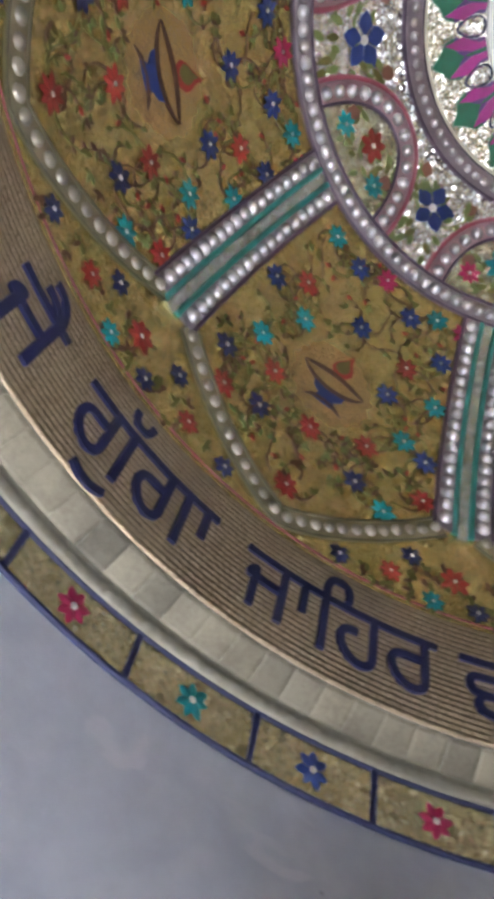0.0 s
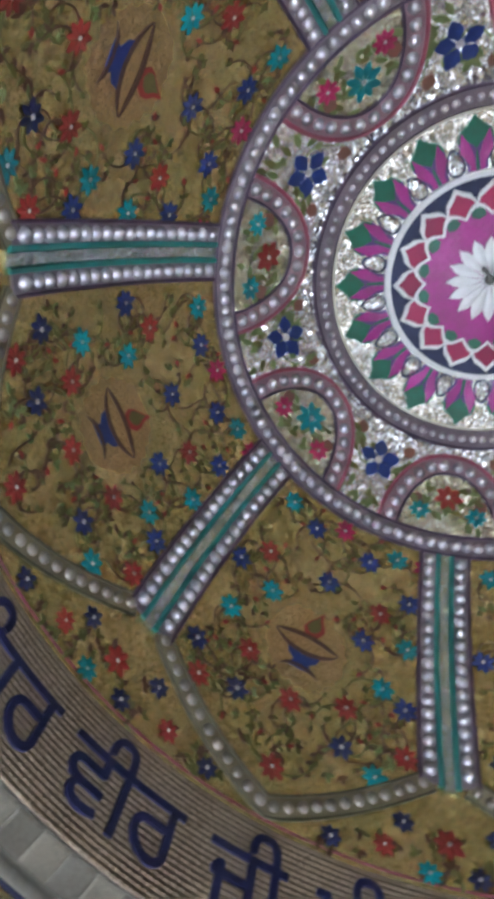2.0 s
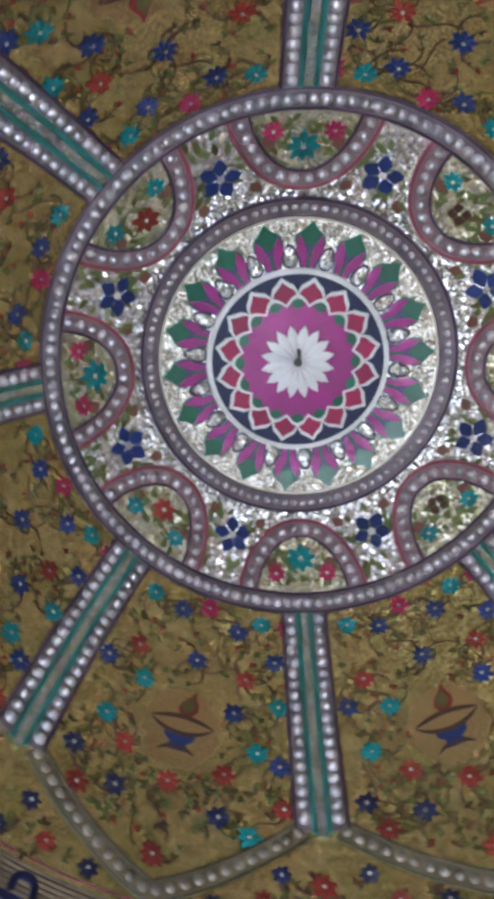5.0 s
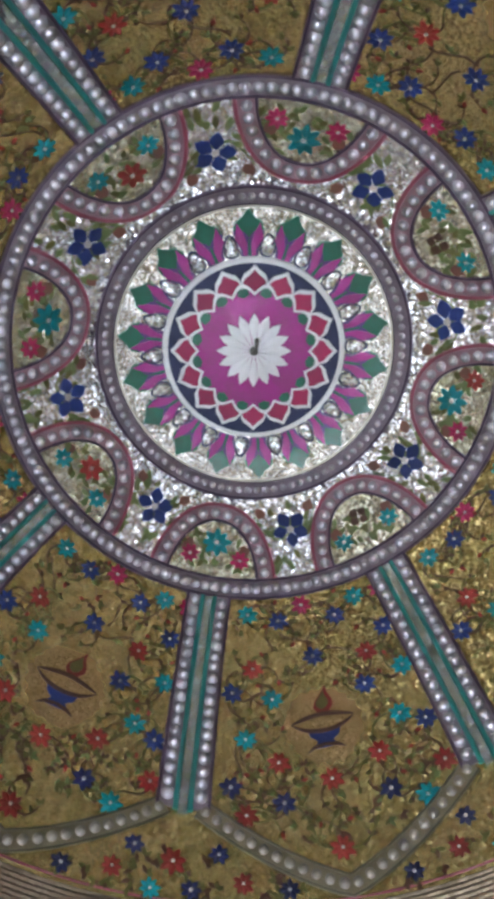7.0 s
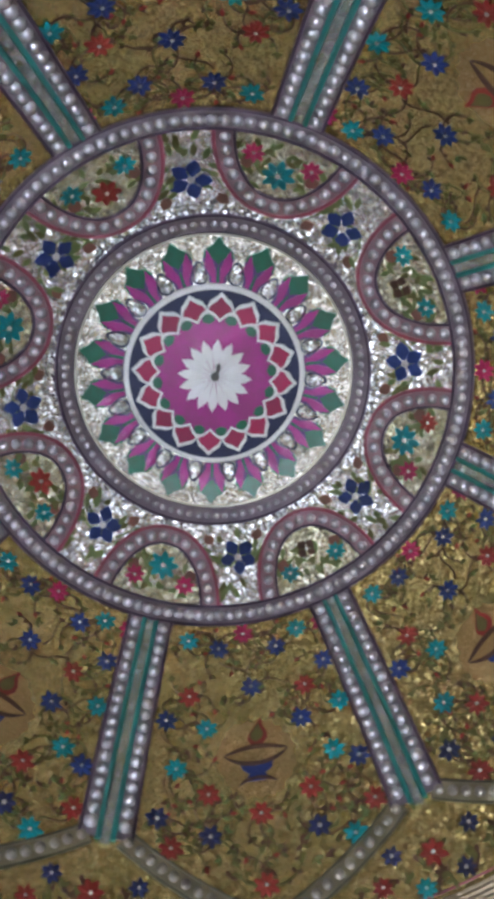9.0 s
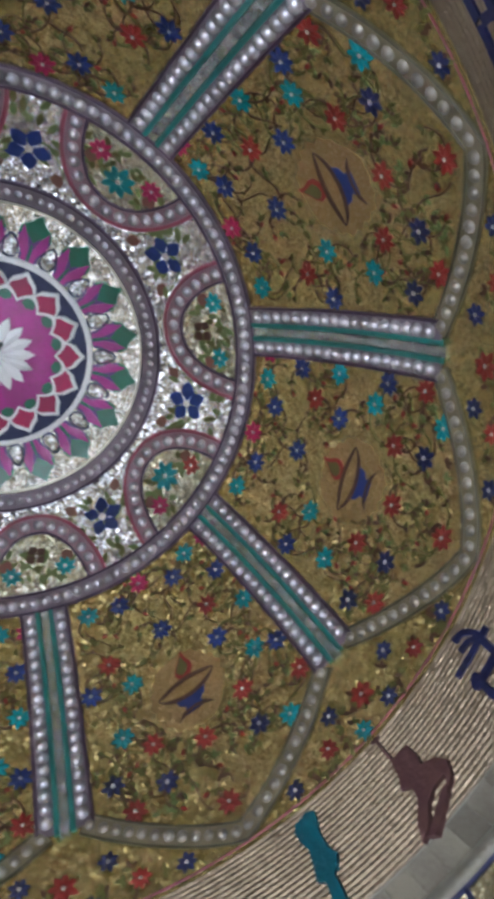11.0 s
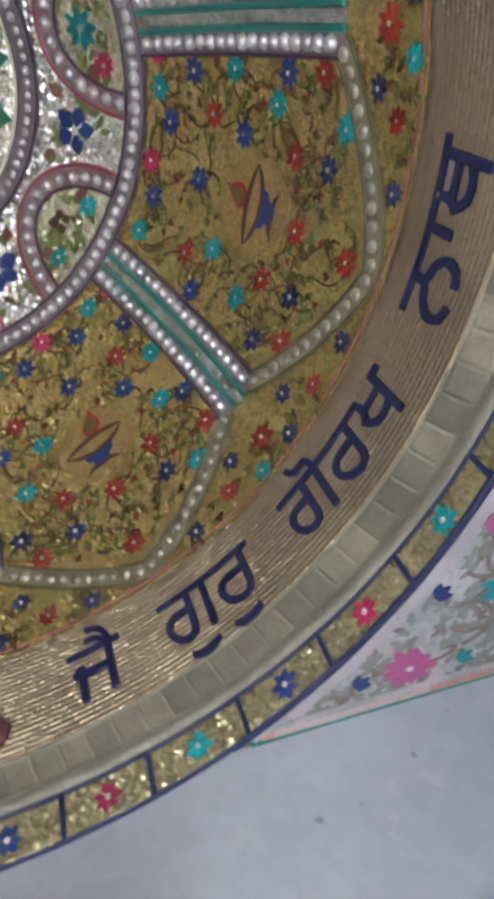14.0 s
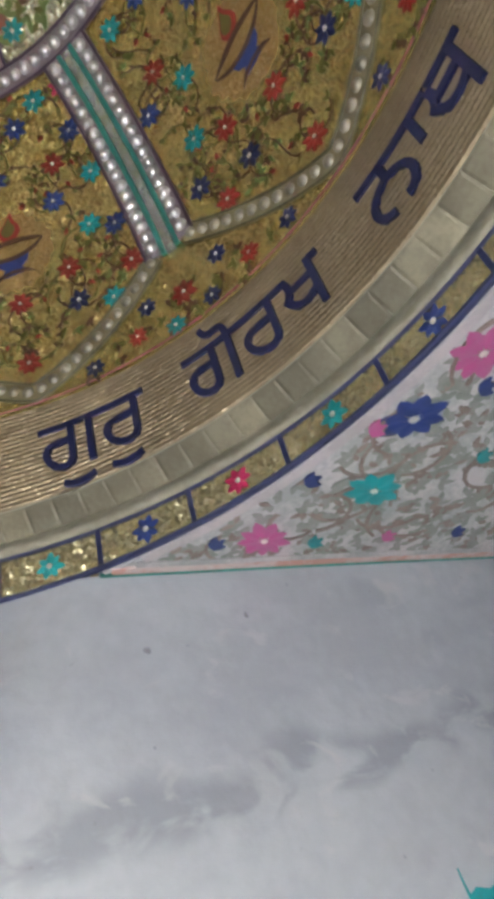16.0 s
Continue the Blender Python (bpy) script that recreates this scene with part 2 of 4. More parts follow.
def inward(th, ph):
    return (S(th, ph, 1) - S(th, ph)).normalized()


def seat(th, ph, h=0.0, spin=0.0):
    """A pose on the dome: z inward, y towards the crown."""
    z = inward(th, ph)
    y = (S(th, ph - 0.5) - S(th, ph + 0.5)).normalized()
    x = y.cross(z)
    m = Matrix((x, y, z)).transposed().to_4x4()
    m.translation = S(th, ph, h)
    return m @ pose(0, 0, 0, 0, 0, spin)


def speed(ph):
    p = radians(ph)
    return math.hypot(A * math.cos(p), B * math.sin(p)) * radians(1)


def onto(th, ph):
    """A map from metres (x to the viewer's right, y to the crown, height) round a place on the dome."""
    def f(x, y, h):
        q = ph - y / speed(ph)
        return S(th - math.degrees(x / (A * math.sin(radians(q)))), q, h)
    return f


# ---- building ----
ORIGIN = {}


def root(name, m, label, category, group="", kind=""):
    ob = new(name)
    ob.empty_display_size = 0.05
    ob.matrix_basis = m
    ORIGIN[ob.name] = m.inverted()
    return tagged(ob, label, category, group, kind)


def link(name, me, parent=None, label=""):
    ob = new(name, me)
    if parent:
        ob.parent = parent
    if label:
        tagged(ob, label)
    return ob


def finish(bm, mats, smooth=True):
    bmesh.ops.recalc_face_normals(bm, faces=bm.faces)
    me = bpy.data.meshes.new("m")
    bm.to_mesh(me)
    bm.free()
    for m in mats if isinstance(mats, (list, tuple)) else (mats,):
        me.materials.append(m)
    me.polygons.foreach_set("use_smooth", [smooth] * len(me.polygons))
    return me


def part(name, bm, mats, parent, label="", smooth=True):
    """One mesh, built in world places, under a thing."""
    inv = ORIGIN[parent.name]
    bm.transform(inv)
    return link(name, finish(bm, mats, smooth), parent, label)


def piece(name, me, m, parent, label=""):
    ob = link(name, me, parent, label)
    ob.matrix_basis = ORIGIN[parent.name] @ m
    return ob


def sweep(bm, path, section, closed=False, mat=0):
    """A band along a path on the dome: section is a list of (across, height)."""
    n = len(path)
    rows = []
    for i, (th, ph) in enumerate(path):
        a = S(*path[(i - 1) % n if closed else max(i - 1, 0)])
        b = S(*path[(i + 1) % n if closed else min(i + 1, n - 1)])
        z = inward(th, ph)
        t = (b - a).normalized()
        side = z.cross(t).normalized()
        p = S(th, ph)
        rows.append([bm.verts.new(p + side * l + z * h) for l, h in section])
    for i in range(n if closed else n - 1):
        r, q = rows[i], rows[(i + 1) % n]
        for j in range(len(section) - 1):
            bm.faces.new((r[j], r[j + 1], q[j + 1], q[j])).material_index = mat
    if not closed:
        for r in (rows[0], rows[-1]):
            if len(r) > 2:
                bm.faces.new(r).material_index = mat
    return bm


def bar(lo, hi, top, edge=0.003, base=-0.012):
    """A low rounded section from lo to hi across."""
    e = min(edge, (hi - lo) / 3)
    return [(lo, base), (lo, top - e), (lo + e, top), (hi - e, top), (hi, top - e), (hi, base)]


def plate(bm, outline, place, lo, hi, mat=0):
    """A thin raised shape from an outline in the plane, laid on by place(x, y, h)."""
    top = [bm.verts.new(place(x, y, hi)) for x, y in outline]
    low = [bm.verts.new(place(x, y, lo)) for x, y in outline]
    n = len(outline)
    fs = [bm.faces.new(top)]
    for i in range(n):
        fs.append(bm.faces.new((top[i], low[i], low[(i + 1) % n], top[(i + 1) % n])))
    for f in fs:
        f.material_index = mat
    return bm


def flat(x, y, h):
    return Vector((x, y, h))


def leaf_shape(x, y, ang, length, width, steps=3):
    """A pointed leaf's outline from its stem end, in the direction ang (degrees)."""
    c, s = math.cos(radians(ang)), math.sin(radians(ang))
    pts = [(0.0, 0.0)]
    for k in range(1, steps):
        u = k / steps
        pts.append((u, math.sin(math.pi * u ** 0.85)))
    right = [(u * length, -w * width / 2) for u, w in pts]
    left = [(u * length, w * width / 2) for u, w in reversed(pts[1:])]
    return [(x + c * a - s * b, y + s * a + c * b) for a, b in right + [(length, 0)] + left]


def stroke(bm, pts, width, place, lo, hi, mat=0, taper=0.6):
    """A thin raised line through points of the plane."""
    n = len(pts)
    rows = []
    for i, (x, y) in enumerate(pts):
        ax, ay = pts[max(i - 1, 0)]
        bx, by = pts[min(i + 1, n - 1)]
        d = math.hypot(bx - ax, by - ay) or 1
        w = width / 2 * (1 - taper * i / (n - 1))
        nx, ny = -(by - ay) / d * w, (bx - ax) / d * w
        rows.append([bm.verts.new(place(x + nx, y + ny, lo)), bm.verts.new(place(x + nx, y + ny, hi)),
                     bm.verts.new(place(x - nx, y - ny, hi)), bm.verts.new(place(x - nx, y - ny, lo))])
    for r, q in zip(rows, rows[1:]):
        for j in range(3):
            bm.faces.new((r[j], r[j + 1], q[j + 1], q[j])).material_index = mat


def blossom(petals, radius, paint, centre=0.14, width=0.8, seed=0):
    """A painted flower: slightly domed pointed petals round a pale eye, lying in the plane."""
    rnd = random.Random(seed)
    bm = bmesh.new()
    for k in range(petals):
        a = 2 * math.pi * (k + rnd.uniform(-0.1, 0.1)) / petals
        r = radius * rnd.uniform(0.9, 1.06)
        w = width * 2 * math.pi * r / petals * 0.62 * 1.18
        c, s = math.cos(a), math.sin(a)
        v = [bm.verts.new((c * u - s * q, s * u + c * q, h)) for u, q, h in (
            (0.10 * r, 0, 0.004), (0.52 * r, -w / 2, 0.0015), (0.80 * r, -w * 0.32, 0.0012), (r, 0, 0.001),
            (0.80 * r, w * 0.32, 0.0012), (0.52 * r, w / 2, 0.0015), (0.58 * r, 0, 0.004))]
        for i in range(6):
            bm.faces.new((v[i], v[(i + 1) % 6], v[6]))
    ring = [bm.verts.new((math.cos(2 * math.pi * i / 7) * radius * centre, math.sin(2 * math.pi * i / 7) * radius * centre, 0.0045))
            for i in range(7)]
    tip = bm.verts.new((0, 0, 0.008))
    for i in range(7):
        bm.faces.new((ring[i], ring[(i + 1) % 7], tip)).material_index = 1
    return finish(bm, (paint, DOT), False)


def bead_mesh(r, height, glass):
    bm = bmesh.new()
    seg, rows = 10, []
    for k in range(4):
        a = math.pi / 2 * k / 4
        rows.append([bm.verts.new((r * math.cos(a) * math.cos(2 * math.pi * i / seg), r * math.cos(a) * math.sin(2 * math.pi * i / seg),
                                   height * math.sin(a))) for i in range(seg)])
    for q, w in zip(rows, rows[1:]):
        for i in range(seg):
            bm.faces.new((q[i], q[(i + 1) % seg], w[(i + 1) % seg], w[i]))
    top = bm.verts.new((0, 0, height))
    for i in range(seg):
        bm.faces.new((rows[-1][i], rows[-1][(i + 1) % seg], top))
    return finish(bm, glass)


BEAD = bead_mesh(0.0240, 0.023, PEARL)
BEAD_FINE = bead_mesh(0.0165, 0.015, PEARL)
BEAD_SMALL = bead_mesh(0.0185, 0.013, DULL_PEARL)


def lathe(bm, profile, a0=0.0, a1=360.0, step=2.0, dip=0.0):
    """Turns (radius, height) pairs about the upright axis."""
    n = round((a1 - a0) / step)
    closed = abs(a1 - a0 - 360) < 1e-6
    rows = [[bm.verts.new((r * math.cos(radians(a0 + step * i)), r * math.sin(radians(a0 + step * i)), z + dip * (rim_z(a0 + step * i) - RIM_Z))) for r, z in profile]
            for i in range(n if closed else n + 1)]
    for i in range(n):
        q, w = rows[i], rows[(i + 1) % len(rows)]
        for j in range(len(profile) - 1):
            bm.faces.new((q[j], w[j], w[j + 1], q[j + 1]))
    return bm


def structure(name, bm, mat, label, category, smooth=True):
    return tagged(link(name, finish(bm, mat, smooth)), label, category, kind="structure")


# ---- large structure ----
def room():
    # the dome's shell
    prof = [(A * math.sin(radians(p)) + 0.006, H0 + B * math.cos(radians(p)) + 0.006) for p in np.linspace(0.05, 80, 60)]
    prof += [(1.53, Z_RED - 0.05), (1.545, 2.64), (1.63, 2.60), (1.64, 2.46), (1.85, 2.46), (1.80, 2.9)]
    prof += [((A + 0.2) * math.sin(radians(p)), H0 + (B + 0.2) * math.cos(radians(p))) for p in np.linspace(78, 0.05, 30)]
    structure("dome", lathe(bmesh.new(), prof, step=3), GOLD_PLAIN, "masonry dome clad inside with painted gold foil", "dome")

    # side walls: straight below, their heads leaning out to the ring
    def wall_x(y, z, side):
        lim = 0.62 if side < 0 else 1.5
        y = abs(y)
        ring = math.sqrt(max(RIM_R ** 2 - y * y, 0.0)) + 0.004
        if side < 0:
            low = 1.462 + 0.165 * max(0.0, y - lim)
        else:
            low = ring - 0.15 * math.exp(-(y / 0.55) ** 2) if y < lim else math.sqrt(RIM_R ** 2 - lim ** 2) + 0.17 * (y - lim)
        top = max(ring, low) if y < lim + 0.03 else low
        f = min(max((z - DOOR_H) / (2.40 - DOOR_H), 0), 1)
        return low + (top - low) * (f * f * (3 - 2 * f) * 0.4 + f * 0.6)

    for side, name in ((-1, "wall_west"), (1, "wall_east")):
        bm = bmesh.new()
        ys = sorted(list(np.linspace(-NORTH, NORTH, 85)) + ([DOOR_Y - DOOR_W / 2, DOOR_Y + DOOR_W / 2] if side > 0 else []))
        zs = [0, 0.6, 1.2, 1.7] + list(np.linspace(DOOR_H, 2.404, 9))
        def head(y, z):
            return z if z < 2.2 else z + (rim_z(math.degrees(math.atan2(y, side * wall_x(y, z, side)))) - 2.405) * (z - 2.2) / 0.204
        inner = [[bm.verts.new((side * wall_x(y, z, side), y, head(y, z))) for z in zs] for y in ys]
        outer = [[bm.verts.new((side * 2.05, y, z)) for z in (0, DOOR_H, 2.404)] for y in ys]
        gap = [side > 0 and abs((a + b) / 2 - DOOR_Y) < DOOR_W / 2 for a, b in zip(ys, ys[1:])]
        for i in range(len(ys) - 1):
            for j in range(len(zs) - 1):
                if not (gap[i] and j < 4):
                    bm.faces.new((inner[i][j], inner[i][j + 1], inner[i + 1][j + 1], inner[i + 1][j]))
            for j in (0, 1):
                if not (gap[i] and j == 0):
                    bm.faces.new((outer[i][j], outer[i][j + 1], outer[i + 1][j + 1], outer[i + 1][j]))
            own = lambda *vs: bm.faces.new([bm.verts.new(v.co) for v in vs])
            own(inner[i][-1], outer[i][2], outer[i + 1][2], inner[i + 1][-1])
            if gap[i]:
                own(inner[i][4], outer[i][1], outer[i + 1][1], inner[i + 1][4])
                for k, other in ((i, i - 1), (i + 1, i + 1)):
                    if not gap[other]:
                        own(*[inner[k][j] for j in range(5)], outer[k][1], outer[k][0])
        structure(name, bm, LIME, ("white limewashed wall with grey smears and scuffs", "white limewashed wall with an open doorway")[side > 0], "wall")

    def box(bm, x0, x1, y0, y1, z0, z1):
        m = Matrix.Translation(((x0 + x1) / 2, (y0 + y1) / 2, (z0 + z1) / 2)) @ Matrix.Diagonal((x1 - x0, y1 - y0, z1 - z0, 1))
        bmesh.ops.create_cube(bm, size=1, matrix=m)

    bm = bmesh.new()
    box(bm, -2.05, 2.05, -NORTH - 0.3, -NORTH, 0, RIM_Z + 0.1)
    structure("wall_south", bm, LIME, "plain white limewashed wall", "wall", False)
    bm = bmesh.new()
    box(bm, -2.05, 2.05, NORTH, NORTH + 0.3, 0, RIM_Z + 0.1)
    structure("wall_north", bm, LIME, "plain white limewashed wall", "wall", False)
    bm = bmesh.new()
    box(bm, -2.05, 2.05, -NORTH - 0.3, NORTH + 0.3, -0.1, 0)
    structure("floor", bm, MARBLE, "white marble floor with grey clouding", "floor", False)
    bm = bmesh.new()
    bmesh.ops.create_grid(bm, x_segments=8, y_segments=8, size=900, matrix=Matrix.Translation((0, 0, -0.104)))
    structure("ground", bm, EARTH, "dusty bare earth outside the doorway", "ground", False)

    # flat corner ceilings beyond the ring
    for side, name in ((1, "ceiling_north"), (-1, "ceiling_south")):
        bm = bmesh.new()
        n = 60
        lo, hi = [], []
        for i in range(n + 1):
            x = -2.0 + 4.0 * i / n
            y0 = math.sqrt(RIM_R ** 2 - x * x) + 0.006 if abs(x) < RIM_R else 0.0
            y0 = max(y0, 0.70 if x < -1.42 else 0.0, 1.49 if x > 0.55 else 0.0)
            for up, row in ((0.0, lo), (0.12, hi)):
                row.append([bm.verts.new((x, side * y, up + rim_z(math.degrees(math.atan2(y, x))))) for y in np.linspace(y0, NORTH + 0.02, 9)])
        for i in range(n):
            for row in (lo, hi):
                for q in range(8):
                    bm.faces.new((row[i][q], row[i + 1][q], row[i + 1][q + 1], row[i][q + 1]))
            for k in (0, 8):
                bm.faces.new((lo[i][k], lo[i + 1][k], hi[i + 1][k], hi[i][k]))
        structure(name, bm, PANEL_WHITE, "flat whitewashed corner panel painted with flowers", "ceiling", False)


room()


def bands():
    """The turned bands under the dome: ridged frieze, cove, moulding and rim lines."""
    prof = [(1.50, Z_RED)]
    n = 21
    dz = (Z_RED - Z_RIDGE) / n
    for k in range(n):
        z = Z_RED - dz * k
        r = 1.484 + 0.016 * k / n
        prof += [(r + 0.0034, z - 0.08 * dz), (r, z - 0.3 * dz), (r - 0.002, z - 0.5 * dz), (r, z - 0.7 * dz), (r + 0.0034, z - 0.92 * dz)]
    prof += [(1.512, Z_RIDGE), (1.53, Z_RIDGE)]
    structure("ridged_frieze", lathe(bmesh.new(), prof, step=2), RIDGE, "gilt frieze of fine horizontal ridges round the dome", "frieze")
    prof = [(1.478 + 0.003, Z_RED + 0.012)] + [(1.479 - 0.006 * math.sin(a), Z_RED + 0.006 + 0.007 * math.cos(a)) for a in np.linspace(0.3, 2.8, 5)] + [(1.49, Z_RED - 0.004)]
    structure("red_fillet", lathe(bmesh.new(), prof, step=2), ROSE, "thin dull red line above the ridged frieze", "trim")
    prof = [(1.506, Z_RIDGE + 0.002), (1.512, Z_RIDGE - 0.006), (1.576, Z_COVE + 0.002), (1.60, Z_COVE + 0.01)]
    structure("cove", lathe(bmesh.new(), prof, step=2), PLASTER_GILT, "sloping silvered cove behind square mirror tiles", "trim")
    prof = [(1.576, Z_COVE + 0.008)] + [(1.588 - 0.010 * math.cos(a), 2.549 - 0.020 * math.sin(a) * 0.9 - 0.002) for a in np.linspace(-0.9, 1.3, 9)] + [(1.606, Z_MOULD)]
    structure("moulding", lathe(bmesh.new(), prof, step=2), PLASTER_GILT, "rounded silvered moulding under the mirror tiles", "trim")
    prof = [(1.604, Z_MOULD + 0.006), (1.592, Z_MOULD + 0.004), (1.592, Z_MOULD - 0.005), (1.604, Z_MOULD - 0.007)]
    structure("upper_rim_line", lathe(bmesh.new(), prof, step=2), NAVY, "thin navy line along the top of the rim tiles", "trim")
    prof = [(1.600, RIM_Z + 0.009), (1.592, RIM_Z + 0.007), (1.593, RIM_Z - 0.001), (1.610, RIM_Z - 0.004), (1.612, RIM_Z + 0.009)]
    structure("lower_rim_line", lathe(bmesh.new(), prof, step=2, dip=1.0), NAVY, "navy line along the foot of the rim tiles", "trim")


bands()

# ---- bead bands ----


def beads_along(path, count, mesh, parent, h, closed=False):
    pts = [S(*p) for p in path] + ([S(*path[0])] if closed else [])
    full = list(path) + ([(path[0][0] + 360, path[0][1])] if closed else [])
    run = [0.0]
    for a, b in zip(pts, pts[1:]):
        run.append(run[-1] + (b - a).length)
    rnd = random.Random(count)
    for k in range(count):
        s = run[-1] * ((k / count) if closed else (k + 0.5) / count) + rnd.uniform(-0.002, 0.002)
        i = max(j for j in range(len(run) - 1) if run[j] <= max(s, 0))
        f = (s - run[i]) / (run[i + 1] - run[i])
        th = full[i][0] + (full[i + 1][0] - full[i][0]) * f
        ph = full[i][1] + (full[i + 1][1] - full[i][1]) * f
        piece("bead", mesh, seat(th, ph, h, rnd.uniform(0, 90)) @ Matrix.Diagonal((rnd.uniform(0.94, 1.05),) * 3 + (1,)), parent)


def ring_band(name, ph, count, half, label, outer, inner, mesh):
    ob = root(name, Matrix.Translation(S(0, ph)), label, "bead band")
    path = [(3 * i, ph) for i in range(120)]
    part("band", sweep(bmesh.new(), path, bar(-half, half, 0.010), True), MAUVE, ob, "", False)
    part("edge_line", sweep(bmesh.new(), path, bar(half, half + 0.011, 0.013), True), inner, ob, "", False)
    part("edge_line", sweep(bmesh.new(), path, bar(-half - 0.011, -half, 0.013), True), outer, ob, "", False)
    beads_along(path, count, mesh, ob, 0.009, True)
    return ob


ring_band("beaded_ring", 42.35, 138, 0.036, "large ring of pearly beads on a mauve band with plum edges", PLUM, PLUM, BEAD)
ring_band("beaded_ring", 26.05, 98, 0.034, "small ring of pearly beads round the lotus medallion", PLUM, PLUM, BEAD_FINE)


def turn(k):
    return pose(0, 0, 0, 0, 0, 45 * k)


def beaded_rib():
    m = Matrix.Translation(S(90, 56))
    ob = root("beaded_rib", m, "radial rib of two pearly bead rows beside a mirror strip", "bead band", "ribs of the dome")
    def line(w, p0, p1):
        return [(90 + math.degrees(w / (A * math.sin(radians(p)))), p) for p in np.linspace(p0, p1, 26)]
    for w in (-0.061, 0.061):
        path = line(w, 43.7, 70.8)
        part("band", sweep(bmesh.new(), path, bar(-0.029, 0.029, 0.010)), MAUVE, ob, "", False)
        beads_along(line(w, 44.1, 70.2), 18, BEAD, ob, 0.009)
    for w, paint in ((-0.094, PLUM), (0.094, PLUM), (-0.028, TEAL_LINE), (0.028, TEAL_LINE)):
        half = 0.0085 if paint is TEAL_LINE else 0.0055
        part("edge_line", sweep(bmesh.new(), line(w, 43.7, 71.0), bar(-half, half, 0.012)), paint, ob, "", False)
    part("mirror_strip", sweep(bmesh.new(), line(0, 43.7, 71.4), bar(-0.019, 0.019, 0.008)), STRIP, ob, "greenish silvered mirror strip", False)
    # the ribs are set out by hand, a little unevenly
    for k, off in enumerate((0, 0, 0, 0, 0, -0.3, 0.7), 1):
        copy_thing(ob, pose(0, 0, 0, 0, 0, off) @ turn(k) @ m)


beaded_rib()


def panel_border():
    m = Matrix.Translation(S(112.5, 78))
    ob = root("beaded_border", m, "V-shaped bead border along the foot of a floral panel", "bead band", "borders of the panels")
    c = 112.5
    path = []
    for i in range(31):
        d = -20.0 + 40.0 * i / 30
        path.append((c + d, 70.6 + 7.8 * (1 - (abs(d) / 20.0) ** 1.15)))
    part("band", sweep(bmesh.new(), path, bar(-0.030, 0.030, 0.008)), DULL_BAND, ob, "", False)
    part("edge_line", sweep(bmesh.new(), path, bar(0.029, 0.036, 0.011)), DULL_LINE, ob, "", False)
    part("edge_line", sweep(bmesh.new(), path, bar(-0.036, -0.029, 0.011)), DULL_LINE, ob, "", False)
    beads_along(path, 24, BEAD_SMALL, ob, 0.008)
    for k in range(1, 8):
        copy_thing(ob, turn(k) @ m)


panel_border()

# ---- flowers ----
FLOWER = {"t": blossom(8, 0.046, TEAL, seed=1), "b": blossom(8, 0.046, BLUE, seed=2), "d": blossom(7, 0.045, NAVY, 0.18, seed=3),
          "r": blossom(8, 0.047, RED, seed=4), "p": blossom(8, 0.047, PINK, seed=5), "T": blossom(8, 0.070, TEAL, seed=6),
          "R": blossom(7, 0.062, RED, seed=7), "E": blossom(5, 0.092, BLUE, 0.18, 0.74, seed=8), "n": blossom(4, 0.05, BROWN, 0.12, 0.8, seed=9)}


def arch(k, flowers):
    """A horseshoe of beads that springs from the large ring over a rib's head."""
    c = 90 + 45 * k
    m = Matrix.Translation(S(c, 38))
    ob = root("beaded_arch", m, "small horseshoe arch of pearly beads edged in rose", "bead band", "arches round the medallion")
    path = [(c + 14.2 * math.copysign(abs(math.cos(a)) ** 0.9, math.cos(a)), 41.2 - 10.6 * math.sin(a) ** 0.9) for a in np.linspace(0.02, math.pi - 0.02, 41)]
    part("band", sweep(bmesh.new(), path, bar(-0.030, 0.034, 0.010)), ROSE_MAUVE, ob, "", False)
    part("edge_line", sweep(bmesh.new(), path, bar(-0.040, -0.030, 0.013)), PLUM, ob, "dark plum inner line")
    part("edge_line", sweep(bmesh.new(), path, bar(0.034, 0.050, 0.012)), ROSE, ob, "dull rose outer line")
    beads_along(path, 14, BEAD, ob, 0.009)
    bm = bmesh.new()
    rows = []
    for q in np.linspace(0.02, 1.0, 8):
        rows.append([bm.verts.new(S(c + 13.6 * x * q, 41.8 - (41.8 - 31.4) * q * y, 0.003)) for x, y in
                     [(math.cos(a), math.sin(a) ** 0.9) for a in np.linspace(0.02, math.pi - 0.02, 25)]])
    for a, b in zip(rows, rows[1:]):
        for i in range(24):
            bm.faces.new((a[i], a[i + 1], b[i + 1], b[i]))
    part("foil", bm, TAN_FOIL, ob, "tan foil inside the arch")
    rnd = random.Random(k)
    for (d, ph), f in zip(((-7.2, 38.0), (0.0, 35.4), (7.2, 38.0)), flowers):
        piece("flower", FLOWER[f], seat(c + d, ph, 0.005, rnd.uniform(0, 60)), ob)
    bm = bmesh.new()
    f = onto(c, 37.2)
    for i in range(38):
        plate(bm, leaf_shape(rnd.uniform(-0.13, 0.13), rnd.uniform(-0.06, 0.09), rnd.uniform(0, 360), rnd.uniform(0.03, 0.055), 0.022), f, 0.0, 0.004 + 0.001 * rnd.random(), rnd.choice((0, 0, 1)))
    tagged(part("foliage", bm, (FERN, LEAF), ob, "", False), kind="stuff")


for k, fl in enumerate(("pTp", "tnt", "rTp", "tnt", "pTp", "tRt", "pTp", "tRt")):
    arch(k, fl)


